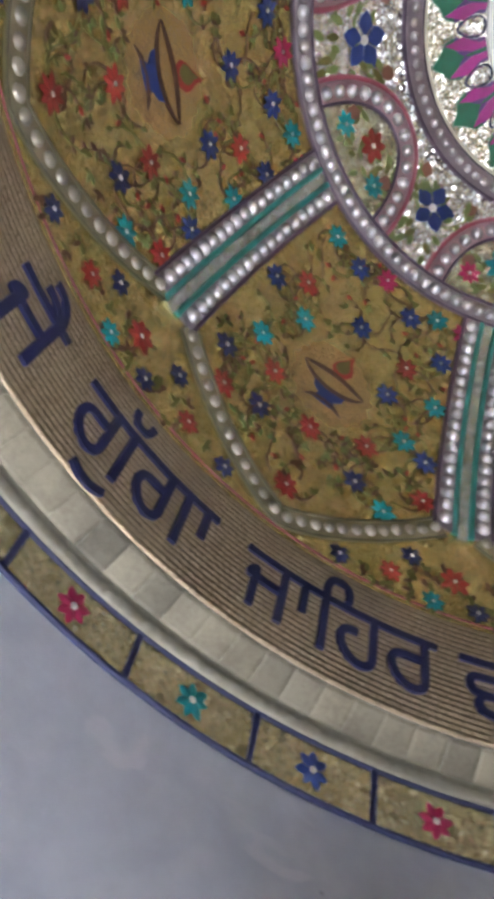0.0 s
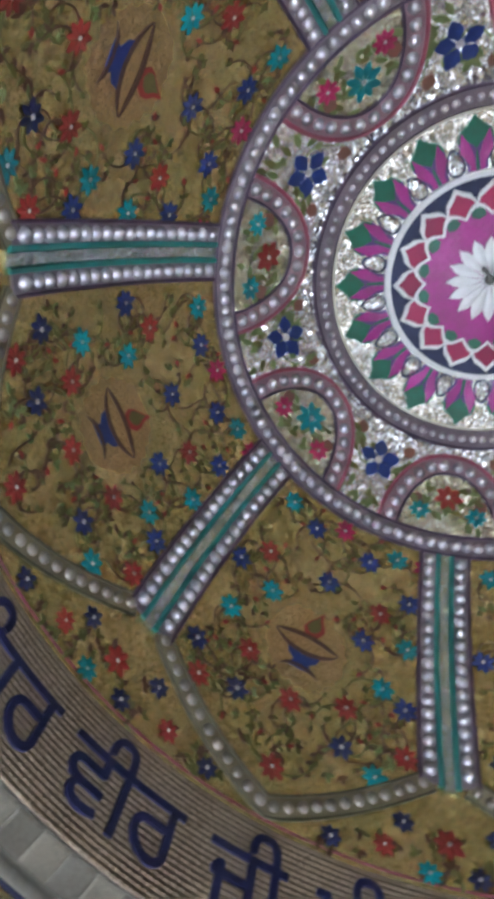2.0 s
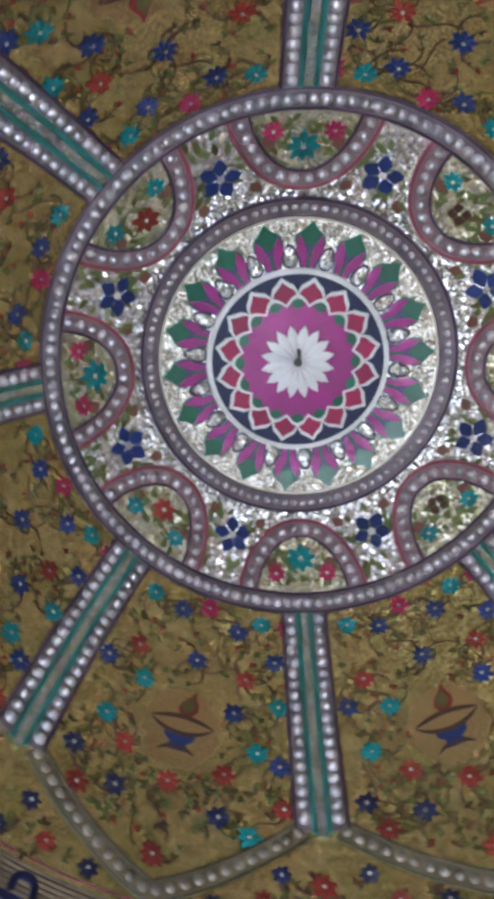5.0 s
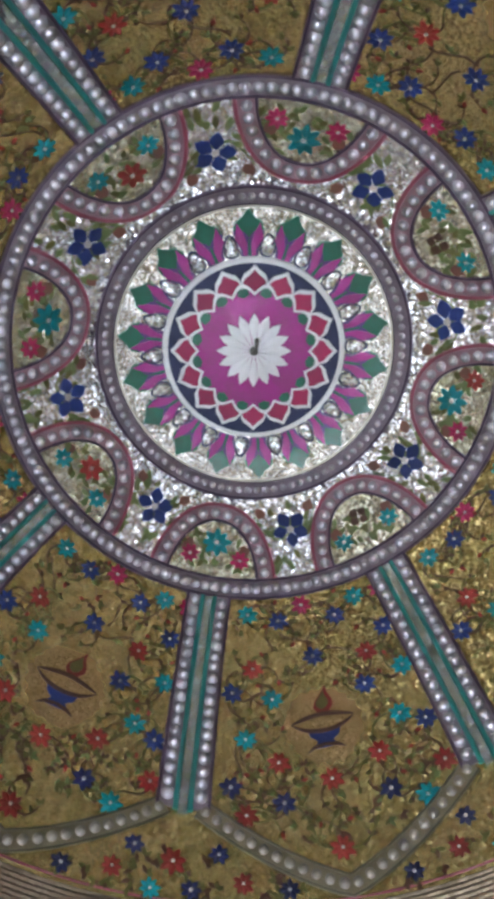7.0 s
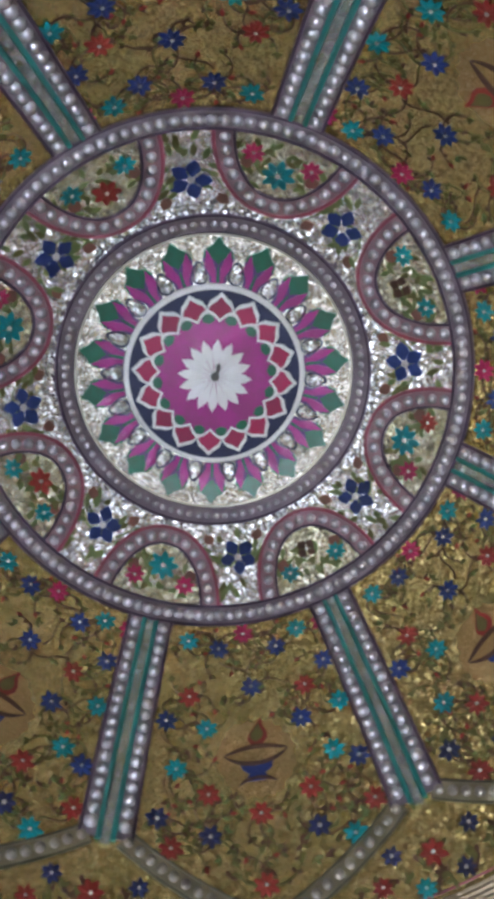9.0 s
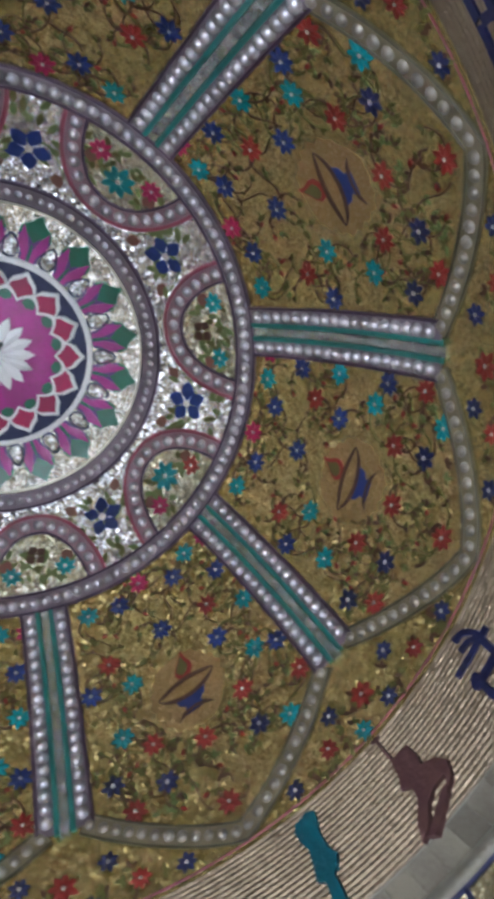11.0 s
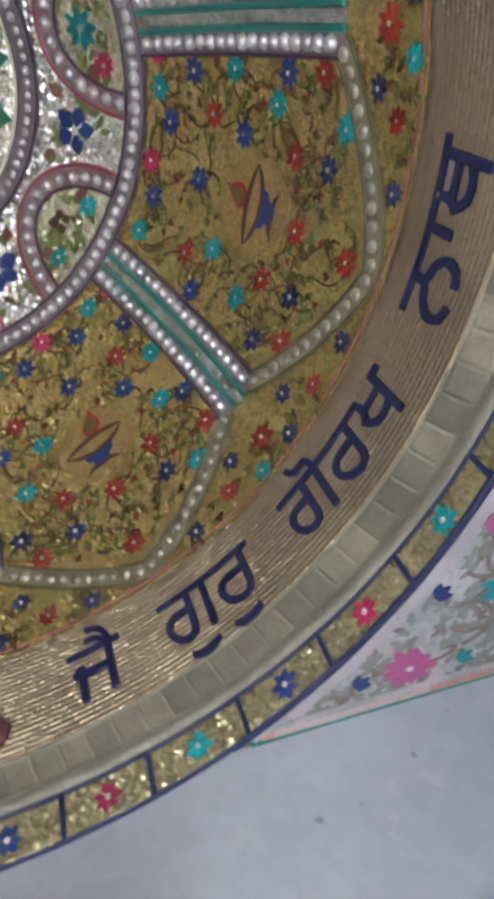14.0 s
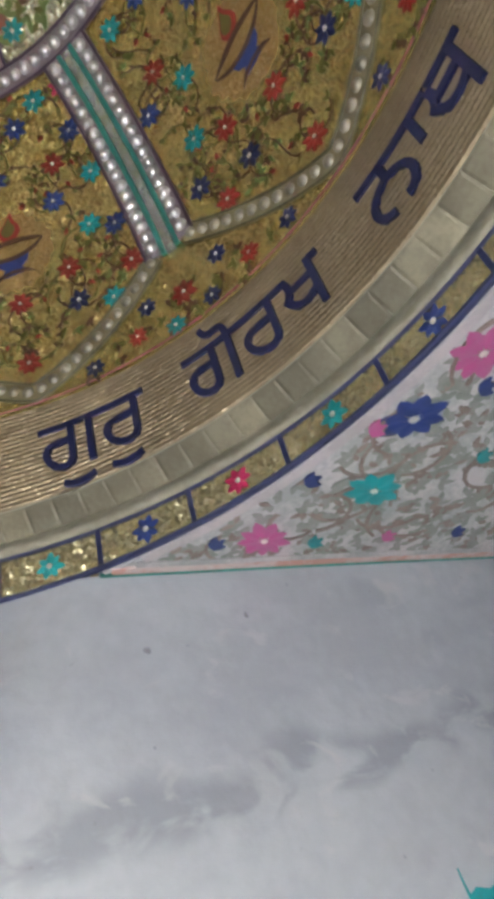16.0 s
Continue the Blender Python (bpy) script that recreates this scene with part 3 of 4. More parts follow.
def crown_ground():
    """The silver foil between the two bead rings, with blue flowers between the arches."""
    ob = root("silver_ground", Matrix.Translation(S(0, 34)), "crinkled silver foil round the medallion", "foil", kind="structure")
    bm = bmesh.new()
    rows = [[bm.verts.new(S(3 * i, p, 0.002)) for p in np.linspace(0.6, 43.5, 24)] for i in range(120)]
    for i in range(120):
        for j in range(23):
            bm.faces.new((rows[i][j], rows[(i + 1) % 120][j], rows[(i + 1) % 120][j + 1], rows[i][j + 1]))
    for fc in bm.faces:
        fc.material_index = 1 if fc.calc_center_median().z > S(0, 25.5).z else 0
    part("foil", bm, (SILVER, CHAMPAGNE), ob)
    for k in range(8):
        c = 112.5 + 45 * k
        th = root("flower_spray", Matrix.Translation(S(c, 33)), "deep blue five-petalled flower with olive leaves", "painted flower", "sprays round the medallion")
        rnd = random.Random(40 + k)
        piece("blossom", FLOWER["E"], seat(c + rnd.uniform(-1, 1), 33.4, 0.006, rnd.uniform(0, 70)), th)
        bm = bmesh.new()
        f = onto(c, 34.0)
        for i in range(40):
            a, r = rnd.uniform(0, 360), rnd.uniform(0.07, 0.22)
            x, y = r * math.cos(radians(a)), r * math.sin(radians(a)) * 0.62 - 0.03
            plate(bm, leaf_shape(x, y, a + rnd.uniform(-50, 50), rnd.uniform(0.04, 0.075), 0.026), f, 0.0, 0.004 + 0.002 * rnd.random(), rnd.choice((0, 0, 1)))
        for x, y, a in ((-0.10, 0.085, 120), (0.10, 0.085, 60), (-0.19, -0.06, 200), (0.19, -0.06, -20)):
            plate(bm, leaf_shape(x, y, a, 0.06, 0.055), f, 0.0, 0.0052, 2)
        for s in (-1, 1):
            stroke(bm, [(s * 0.02 * t, 0.012 * t * t * 0.4 - 0.02 * t) for t in np.linspace(0, 7, 9)], 0.008, f, 0.0, 0.005)
        tagged(part("foliage", bm, (FERN, LEAF, RUST), th, "", False), kind="stuff")


crown_ground()


def medallion():
    ob = root("lotus_medallion", Matrix.Translation(S(90, 1)), "enamel lotus medallion in magenta, green, navy and white", "medallion")
    def polar(c):
        return lambda x, y, h: S(c + x, y, h)
    def disc(name, p0, p1, h, mat, label=""):
        bm = bmesh.new()
        steps = max(2, round((p1 - p0) / 1.2))
        prof = [(p0, -0.01)] + [(p0 + (p1 - p0) * i / steps, h) for i in range(steps + 1)] + [(p1, -0.01)]
        rows = [[bm.verts.new(S(4 * i, p, q)) for p, q in prof] for i in range(90)]
        for i in range(90):
            for j in range(len(prof) - 1):
                bm.faces.new((rows[i][j], rows[i][j + 1], rows[(i + 1) % 90][j + 1], rows[(i + 1) % 90][j]))
        return part(name, bm, mat, ob, label, False)
    disc("ground_ring", 9.8, 15.2, 0.006, NAVY, "navy enamel ring")
    disc("white_ring", 15.1, 15.9, 0.016, WHITE, "raised white ring")
    disc("magenta_ring", 1.0, 10.6, 0.009, MAGENTA, "magenta enamel disc")
    disc("cream_ring", 24.2, 24.55, 0.008, CREAM, "thin cream line inside the bead ring")
    n = 18
    for k in range(n):
        c = 75.6 + 360 * k / n
        w = 360 / n / 2 * 0.84
        bm = bmesh.new()
        f = polar(c)
        base = [(-w * 0.62, 16.1), (-w * 0.60, 17.2), (-w * 0.74, 18.6), (-w * 0.86, 20.2), (-w * 0.70, 21.6), (-w * 0.34, 22.4), (0, 23.7),
                (w * 0.34, 22.4), (w * 0.70, 21.6), (w * 0.86, 20.2), (w * 0.74, 18.6), (w * 0.60, 17.2), (w * 0.62, 16.1)]
        plate(bm, base, f, -0.01, 0.006, 0)
        plate(bm, [(-w * 0.87, 20.4), (-w * 0.72, 21.7), (-w * 0.35, 22.5), (0, 23.9), (w * 0.35, 22.5), (w * 0.72, 21.7), (w * 0.87, 20.4), (w * 0.52, 20.7),
                   (w * 0.22, 20.0), (0, 19.2), (-w * 0.22, 20.0), (-w * 0.52, 20.7)], f, -0.01, 0.009, 1)
        for s in (-1, 1):
            stroke(bm, [(s * w * 0.30, 16.2), (s * w * 0.28, 17.6), (s * w * 0.46, 19.0), (s * w * 0.74, 20.5)], 2.6, f, -0.01, 0.011, 2, -0.2)
        stroke(bm, [(0, 16.2), (0, 17.6), (0, 19.0)], 1.5, f, -0.01, 0.010, 1, 0.5)
        part("petal", bm, (PURPLE, GREEN, MAGENTA), ob, "", False)
        cc = c + 180 / n
        bm = bmesh.new()
        plate(bm, [(4.2 * math.cos(b) * (1 - 0.35 * math.sin(b)), 17.9 + 2.06 * math.sin(b)) for b in np.linspace(0, 2 * math.pi, 15)[:-1]], polar(cc), -0.01, 0.005)
        part("boss_outline", bm, NAVY, ob, "navy outline of a boss", False)
        bm = bmesh.new()
        rings = []
        for j in range(5):
            a = math.pi / 2 * j / 4.6
            rings.append([bm.verts.new(S(cc + 3.9 * math.cos(a) * math.cos(b) * (1 - 0.35 * math.sin(b)), 17.9 + 1.9 * math.cos(a) * math.sin(b), 0.020 * math.sin(a)))
                          for b in np.linspace(0, 2 * math.pi, 13)[:-1]])
        for q, r in zip(rings, rings[1:]):
            for i in range(12):
                bm.faces.new((q[i], q[(i + 1) % 12], r[(i + 1) % 12], r[i]))
        bm.faces.new(rings[-1])
        part("boss", bm, SILVER, ob, "silver teardrop boss")
    n = 16
    for k in range(n):
        c = 90 + 360 * (k + 0.5) / n
        f = polar(c)
        w = 360 / n / 2
        bm = bmesh.new()
        half = [(-w * 0.98, 11.2), (-w * 0.90, 12.2), (-w * 0.62, 13.0), (-w * 0.26, 13.5), (0, 14.3)]
        outline = half + [(-x, y) for x, y in reversed(half[:-1])] + [(w * 0.35, 10.5), (0, 9.7), (-w * 0.35, 10.5)]
        plate(bm, outline, f, -0.01, 0.012, 0)
        for s in (-1, 1):
            stroke(bm, [(s * w * 0.96, 10.9), (s * w * 0.94, 11.9), (s * w * 0.72, 12.8), (s * w * 0.30, 13.5), (0, 14.3)], 0.75, f, -0.01, 0.017, 1, 0.0)
            stroke(bm, [(s * w * 1.0, 11.5), (s * w * 0.55, 10.9), (s * w * 0.3, 10.4), (0, 9.8)], 0.65, f, -0.01, 0.016, 1, 0.2)
        part("scallop", bm, (PINK, WHITE), ob, "crimson scallop outlined in white", False)
        bm = bmesh.new()
        f2 = polar(c + w)
        plate(bm, [(-w * 0.55, 9.7), (-w * 0.42, 10.9), (0, 11.5), (w * 0.42, 10.9), (w * 0.55, 9.7), (0, 9.2)], f2, -0.01, 0.014)
        part("green_leaf", bm, GREEN, ob, "", False)
    n = 16
    for k in range(n):
        bm = bmesh.new()
        f = polar(90 + 360 * (k + 0.5) / n)
        w = 180 / n
        pts = [(-w * 0.5, 0.7), (-w * 1.0, 4.6), (-w * 0.66, 5.4), (0, 6.5), (w * 0.66, 5.4), (w * 1.0, 4.6), (w * 0.5, 0.7)]
        top = [bm.verts.new(f(x, y, 0.018)) for x, y in pts]
        low = [bm.verts.new(f(x, y, -0.01)) for x, y in pts]
        mid = bm.verts.new(f(0, 4.2, 0.022))
        for i in range(7):
            bm.faces.new((top[i], top[(i + 1) % 7], mid))
            bm.faces.new((top[i], low[i], low[(i + 1) % 7], top[(i + 1) % 7]))
        part("daisy_petal", bm, WHITE, ob, "white petal of the central daisy", False)
    # iron hook at the crown
    TOP = H0 + B - CROWN_SAG
    hk = root("ceiling_hook", Matrix.Translation((0, 0, TOP)), "small dark iron hook at the crown of the dome", "hook")
    bm = bmesh.new()
    pts = [Vector((0.0, 0.0, TOP + 0.02)), Vector((0, 0, TOP - 0.06))]
    pts += [Vector((0.0, 0.030 - 0.030 * math.cos(a), TOP - 0.06 - 0.034 * math.sin(a))) for a in np.linspace(0.2, 4.2, 12)]
    prev = None
    for i, p in enumerate(pts):
        t = (pts[min(i + 1, len(pts) - 1)] - pts[max(i - 1, 0)]).normalized()
        x = Vector((1, 0, 0))
        y = t.cross(x).normalized()
        ring = [bm.verts.new(p + x * 0.008 * math.cos(b) + y * 0.008 * math.sin(b)) for b in np.linspace(0, 2 * math.pi, 9)[:-1]]
        if prev:
            for j in range(8):
                bm.faces.new((prev[j], prev[(j + 1) % 8], ring[(j + 1) % 8], ring[j]))
        prev = ring
    bm.faces.new(prev)
    part("hook", bm, IRON, hk)
    bm = bmesh.new()
    lathe(bm, [(0.001, TOP - 0.034), (0.014, TOP - 0.033), (0.019, TOP - 0.025), (0.020, TOP)], step=30)
    part("rose_plate", bm, IRON, hk)


medallion()

# ---- floral panels ----
DESIGN = {"t": [(-12.4, 46), (13.2, 46.5), (-16.2, 57), (8.3, 57.8), (-12.6, 62.6), (12.9, 63), (-12.4, 71.7)],
          "b": [(-6.8, 47.6), (6.4, 47), (-15.6, 51.2), (0, 52.8), (16, 57), (-9, 58.1), (-16.9, 64.2)],
          "d": [(15.5, 68.2), (-7.6, 70), (7.2, 69.8)],
          "r": [(12, 53.7), (-10.6, 54), (8, 65.3), (-7.5, 65.8), (0.1, 68), (-16.8, 68.9), (13.2, 71.3), (0.8, 75)],
          "p": [(0, 45.6), (-18.0, 46.4)]}
STRIP_FLOWERS = {"R": [(0.3, 76)], "d": [(5.6, 75), (-5.4, 75), (-2.2, 78.4), (14.2, 78.3), (-14.4, 78.2)], "t": [(3.2, 78.7)], "r": [(8.6, 77.4), (-8.8, 77.6)]}


def floral_panel(seed):
    rnd = random.Random(seed)
    c = 112.5
    m = Matrix.Translation(S(c, 62))
    ob = root("floral_panel", m, "gold foil panel painted with flowers, scrolling vines and an oil lamp", "painted panel", "panels of the dome")
    bm = bmesh.new()
    cols, lines = 16, 26
    grid = [[bm.verts.new(S(c - 22.5 + 45 * i / cols, p, 0.0)) for p in np.linspace(42.2, 79.9, lines)] for i in range(cols + 1)]
    for i in range(cols):
        for j in range(lines - 1):
            bm.faces.new((grid[i][j], grid[i + 1][j], grid[i + 1][j + 1], grid[i][j + 1]))
    part("foil_ground", bm, GOLD, ob)
    spots = []
    for key, places in DESIGN.items():
        for d, p in places:
            d, p = d + rnd.uniform(-0.5, 0.5), p + rnd.uniform(-0.3, 0.3)
            spots.append((d, p))
            piece("flower", FLOWER[key], seat(c + d, p, 0.004, rnd.uniform(0, 45)), ob)
    for key, places in STRIP_FLOWERS.items():
        for d, p in places:
            piece("flower", FLOWER[key], seat(c - 22.5 + d + rnd.uniform(-0.4, 0.4), p, 0.004, rnd.uniform(0, 45)) @ Matrix.Diagonal((0.8, 0.8, 1, 1)), ob)
    # scrolling vines, in metres round the panel's middle
    mid = 62.0
    f = onto(c, mid)
    def metres(d, p):
        return -radians(d) * A * math.sin(radians(p)), (mid - p) * speed(mid)
    knots = [metres(d, p) for d, p in spots]
    bm = bmesh.new()
    def clear(x, y):
        p = mid - y / speed(mid)
        d = -math.degrees(x / (A * math.sin(radians(p))))
        edge = abs(d) * radians(1) * A * math.sin(radians(p))
        rib = radians(22.5) * A * math.sin(radians(p)) - 0.12
        foot = 71.0 + 7.4 * (1 - abs(d) / 20.0) - 2.2
        return edge < rib and 44.6 < p < foot and math.hypot(x, y) > 0.165
    def tendril(x, y, a, length, bend):
        pts = [(x, y)]
        for i in range(7):
            a += bend
            x, y = x + length / 7 * math.cos(a), y + length / 7 * math.sin(a)
            pts.append((x, y))
        if not all(clear(*q) for q in pts):
            return False
        stroke(bm, pts, 0.0065, f, 0.0, 0.0035 + 0.0008 * rnd.random(), rnd.choice((0, 1, 1)), 0.5)
        for q in (3, 5, 7):
            for s in (-1, 1):
                if rnd.random() < 0.6:
                    plate(bm, leaf_shape(*pts[q], math.degrees(a) + s * rnd.uniform(35, 75), rnd.uniform(0.016, 0.028), 0.012), f, 0.0,
                          0.003 + 0.001 * rnd.random(), rnd.choice((0, 0, 1)))
        plate(bm, leaf_shape(*pts[-1], math.degrees(a), 0.026, 0.014), f, 0.0, 0.0042, rnd.choice((0, 0, 2)))
        return True
    for x, y in knots:
        a0 = rnd.uniform(0, 6.28)
        for k in range(4):
            for attempt in range(4):
                if tendril(x, y, a0 + 1.57 * k + rnd.uniform(-0.5, 0.5), rnd.uniform(0.10, 0.17), rnd.choice((-1, 1)) * rnd.uniform(0.18, 0.40)):
                    break
    for x, y in knots:
        for u, v in sorted(knots, key=lambda q: (q[0] - x) ** 2 + (q[1] - y) ** 2)[1:3]:
            b = rnd.choice((-0.25, 0.25))
            pts = []
            for t in np.linspace(0.2, 0.8, 9):
                s = math.sin(math.pi * 2 * t) * b * 0.6
                pts.append((x + (u - x) * t - (v - y) * s, y + (v - y) * t + (u - x) * s))
            if all(clear(*q) for q in pts):
                stroke(bm, pts, 0.005, f, 0.0, 0.0038, rnd.choice((0, 1)), 0.2)
    # loose sprigs, thicker towards the panel's foot
    for i in range(420):
        x, y = rnd.uniform(-0.5, 0.5), rnd.uniform(-0.62, 0.6)
        if not clear(x, y) or (y > -0.12 and rnd.random() < 0.9) or min((x - u) ** 2 + (y - v) ** 2 for u, v in knots) < 0.0022:
            continue
        a = rnd.uniform(0, 360)
        for s in (0, 55, -55):
            plate(bm, leaf_shape(x, y, a + s + rnd.uniform(-12, 12), rnd.uniform(0.02, 0.036), 0.013), f, 0.0, 0.003 + 0.001 * rnd.random(), rnd.choice((0, 0, 3, 1)))
    # sprigs in the strip below the border
    for i in range(46):
        d = rnd.uniform(-22.4, 22.4)
        p = rnd.uniform(75.2 + max(0, 3.9 * (1 - abs(d) / 20.0)), 79.3)
        if abs(d) < 6:
            continue
        x, y = metres(d, p)
        a = rnd.uniform(0, 360)
        for s in (0, 70, -70):
            plate(bm, leaf_shape(x, y, a + s, rnd.uniform(0.02, 0.034), 0.015), f, 0.0, 0.003 + 0.001 * rnd.random(), rnd.choice((0, 1)))
    tagged(part("foliage", bm, (LEAF, BROWN, RED, FERN), ob, "", False), kind="stuff")
    # oil lamp in a plain gold round
    place = onto(c, 61.6)

    def g(x, y, h):
        return place(1.02 * x, 1.02 * y, h)

    bm = bmesh.new()
    wob = [1 + 0.05 * math.sin(3 * i + seed) + 0.03 * math.sin(7.3 * i) for i in range(40)]
    rows = [[bm.verts.new(g(r * wob[i] * math.cos(math.pi * i / 20), r * wob[i] * math.sin(math.pi * i / 20), 0.0009)) for i in range(40)]
            for r in (0.004, 0.04, 0.08, 0.115, 0.15)]
    for q, w in zip(rows, rows[1:]):
        for i in range(40):
            bm.faces.new((q[i], q[(i + 1) % 40], w[(i + 1) % 40], w[i]))
    bm.faces.new(rows[0])
    part("halo", bm, HALO, ob, "plain gold round behind the lamp")
    bm = bmesh.new()
    plate(bm, [(-0.066, -0.008), (0.0, -0.022), (0.066, -0.006), (0.054, -0.042), (0.028, -0.060), (0.046, -0.084), (-0.050, -0.088), (-0.030, -0.060),
               (-0.056, -0.042)], g, -0.003, 0.0050)
    part("lamp_bowl", bm, BLUE, ob, "blue bowl of the painted lamp", False)
    bm = bmesh.new()
    half = np.linspace(-1, 1, 11)
    for rise, sag in ((0.052, 0.020), (-0.014, 0.016)):
        up = [(0.122 * u, rise * (1 - u * u) + sag * u * u + 0.004 * u) for u in half]
        dn = [(x, y - 0.014 * (1 - u ** 4) - 0.003) for (x, y), u in zip(up, half)]
        plate(bm, up + dn[::-1], g, -0.003, 0.0055)
    plate(bm, [(-0.078, -0.104), (-0.050, -0.076), (0.0, -0.068), (0.046, -0.074), (0.072, -0.096), (0.040, -0.086), (0.0, -0.082), (-0.045, -0.088)], g, -0.003, 0.0056)
    part("lamp_outline", bm, BROWN, ob, "dark brown outline of the painted lamp", False)
    bm = bmesh.new()
    fire = [(0.0, 0.0), (-0.026, 0.014), (-0.040, 0.034), (-0.036, 0.056), (-0.018, 0.084), (0.0, 0.116), (0.012, 0.084), (0.032, 0.058), (0.038, 0.036), (0.026, 0.014)]
    for k, lift, size in ((0, 0.0048, 1.0), (1, 0.0062, 0.66)):
        plate(bm, [(0.004 + size * x + 0.24 * size * y, 0.040 + 0.020 * k + size * y) for x, y in fire], g, -0.003, lift, k)
    part("flame", bm, (RED, LEAF), ob, "red flame with an olive heart", False)
    return ob, m


first, home = floral_panel(11)
second, home = floral_panel(12)
second.matrix_basis = turn(1) @ home
for k in range(2, 8):
    copy_thing((first, second)[k % 2], turn(k) @ home)

# ---- lettering and figures on the ridged frieze ----
FACE_R, HEAD_Z, FOOT_Z = 1.486, 2.862, 2.692


def word(body, start, end):
    """A word of the inscription, bent round the frieze: start and end are the azimuths of its head line."""
    cu = bpy.data.curves.new("text", "FONT")
    cu.body, cu.resolution_u = body, 3
    tmp = new("text", cu)
    dg = bpy.context.evaluated_depsgraph_get()
    outline = tmp.to_curve(dg)
    rings = []
    for sp in outline.splines:
        pts, q = [], sp.bezier_points
        for k in range(len(q)):
            a, b = q[k], q[(k + 1) % len(q)]
            straight = a.handle_right_type == "VECTOR" and b.handle_left_type == "VECTOR"
            pts += [p.to_2d() for p in interpolate_bezier(a.co, a.handle_right, b.handle_left, b.co, 2 if straight else 5)[:-1]]
        kept = pts[:1]
        for p in pts[1:]:
            if (p - kept[-1]).length > 0.017:
                kept.append(p)
        pts = kept
        area = sum(a.x * b.y - b.x * a.y for a, b in zip(pts, pts[1:] + pts[:1])) / 2
        rings.append((area, pts))
    tmp.to_curve_clear()
    bpy.data.objects.remove(tmp)
    sign = math.copysign(1, max(rings, key=lambda r: abs(r[0]))[0])

    def inside(p, poly):
        odd = False
        for a, b in zip(poly, poly[1:] + poly[:1]):
            if (a.y > p.y) != (b.y > p.y) and p.x < (b.x - a.x) * (p.y - a.y) / (b.y - a.y) + a.x:
                odd = not odd
        return odd

    bm = bmesh.new()
    for area, pts in rings:
        if area * sign < 0:
            continue
        shape = bpy.data.curves.new("outline", "CURVE")
        shape.dimensions, shape.fill_mode, shape.extrude, shape.offset = "2D", "BOTH", 0.02, 0.002
        for other, ring in [(area, pts)] + [r for r in rings if r[0] * sign < 0 and inside(r[1][0], pts)]:
            sp = shape.splines.new("POLY")
            sp.points.add(len(ring) - 1)
            for p, v in zip(sp.points, ring):
                p.co = (v.x, v.y, 0, 1)
            sp.use_cyclic_u = True
        tmp = new("outline", shape)
        dg = bpy.context.evaluated_depsgraph_get()
        me = bpy.data.meshes.new_from_object(tmp.evaluated_get(dg))
        bpy.data.objects.remove(tmp)
        bm.from_mesh(me)
        bpy.data.meshes.remove(me)
    x0, x1 = min(v.co.x for v in bm.verts), max(v.co.x for v in bm.verts)
    for cut in np.arange(x0 + 0.08, x1, 0.08):
        bmesh.ops.bisect_plane(bm, geom=bm.verts[:] + bm.edges[:] + bm.faces[:], plane_co=(cut, 0, 0), plane_no=(1, 0, 0))
    tall = (HEAD_Z - FOOT_Z) / 0.622
    bmesh.ops.remove_doubles(bm, verts=bm.verts, dist=0.0002)
    bm.verts.index_update()
    for v in bm.verts:
        th = start + (end - start) * (v.co.x - x0) / (x1 - x0)
        z = FOOT_Z + v.co.y * tall
        r = FACE_R + 0.012 * (HEAD_Z - z) / 0.3 - v.co.z * 0.25
        v.co = (r * math.cos(radians(th)), r * math.sin(radians(th)), z)
    th = radians((start + end) / 2)
    m = Matrix.Translation((FACE_R * math.cos(th), FACE_R * math.sin(th), HEAD_Z))
    ob = root("inscription_word", m, "navy painted word in Gurmukhi script on the frieze", "lettering", "words of the inscription")
    todo = set(bm.verts)
    while todo:
        seen, edge = set(), [todo.pop()]
        while edge:
            v = edge.pop()
            seen.add(v)
            for e in v.link_edges:
                o = e.other_vert(v)
                if o in todo:
                    todo.discard(o)
                    edge.append(o)
        out = bmesh.new()
        index = {v: out.verts.new(v.co) for v in sorted(seen, key=lambda q: q.index)}
        for f in bm.faces:
            if f.verts[0] in seen:
                out.faces.new([index[v] for v in f.verts])
        if max(v.co.z for v in out.verts) < FOOT_Z + 0.02:
            for v in out.verts:
                v.co.z -= 0.022
        if len(out.faces) > 3:
            part("letter", out, LETTER, ob, "", False)
    bm.free()


for body, start, end in (("ਜੈ", 57.0, 49.8), ("ਗੁੱਗਾ", 46.1, 28.4), ("ਜਾਿਹਰ", 24.6, 2.6), ("ਵੀਰ", 0.2, -14.2), ("ਜੀ", -17.4, -26.3),
                         ("ਪੀਰ", -29.5, -43.3), ("ਜੀ", -47.0, -55.9), ("ਜੈ", 170.0, 163.3), ("ਗੁਰੁ", 157.9, 144.5), ("ਗੋਰਖ", 139.1, 119.7),
                         ("ਨਾਥ", 113.7, 98.0)):
    word(body, start, end)


def on_frieze(c):
    def f(x, y, h):
        r = 1.492 - h
        th = radians(c) - x / 1.49
        return Vector((r * math.cos(th), r * math.sin(th), y))
    return f


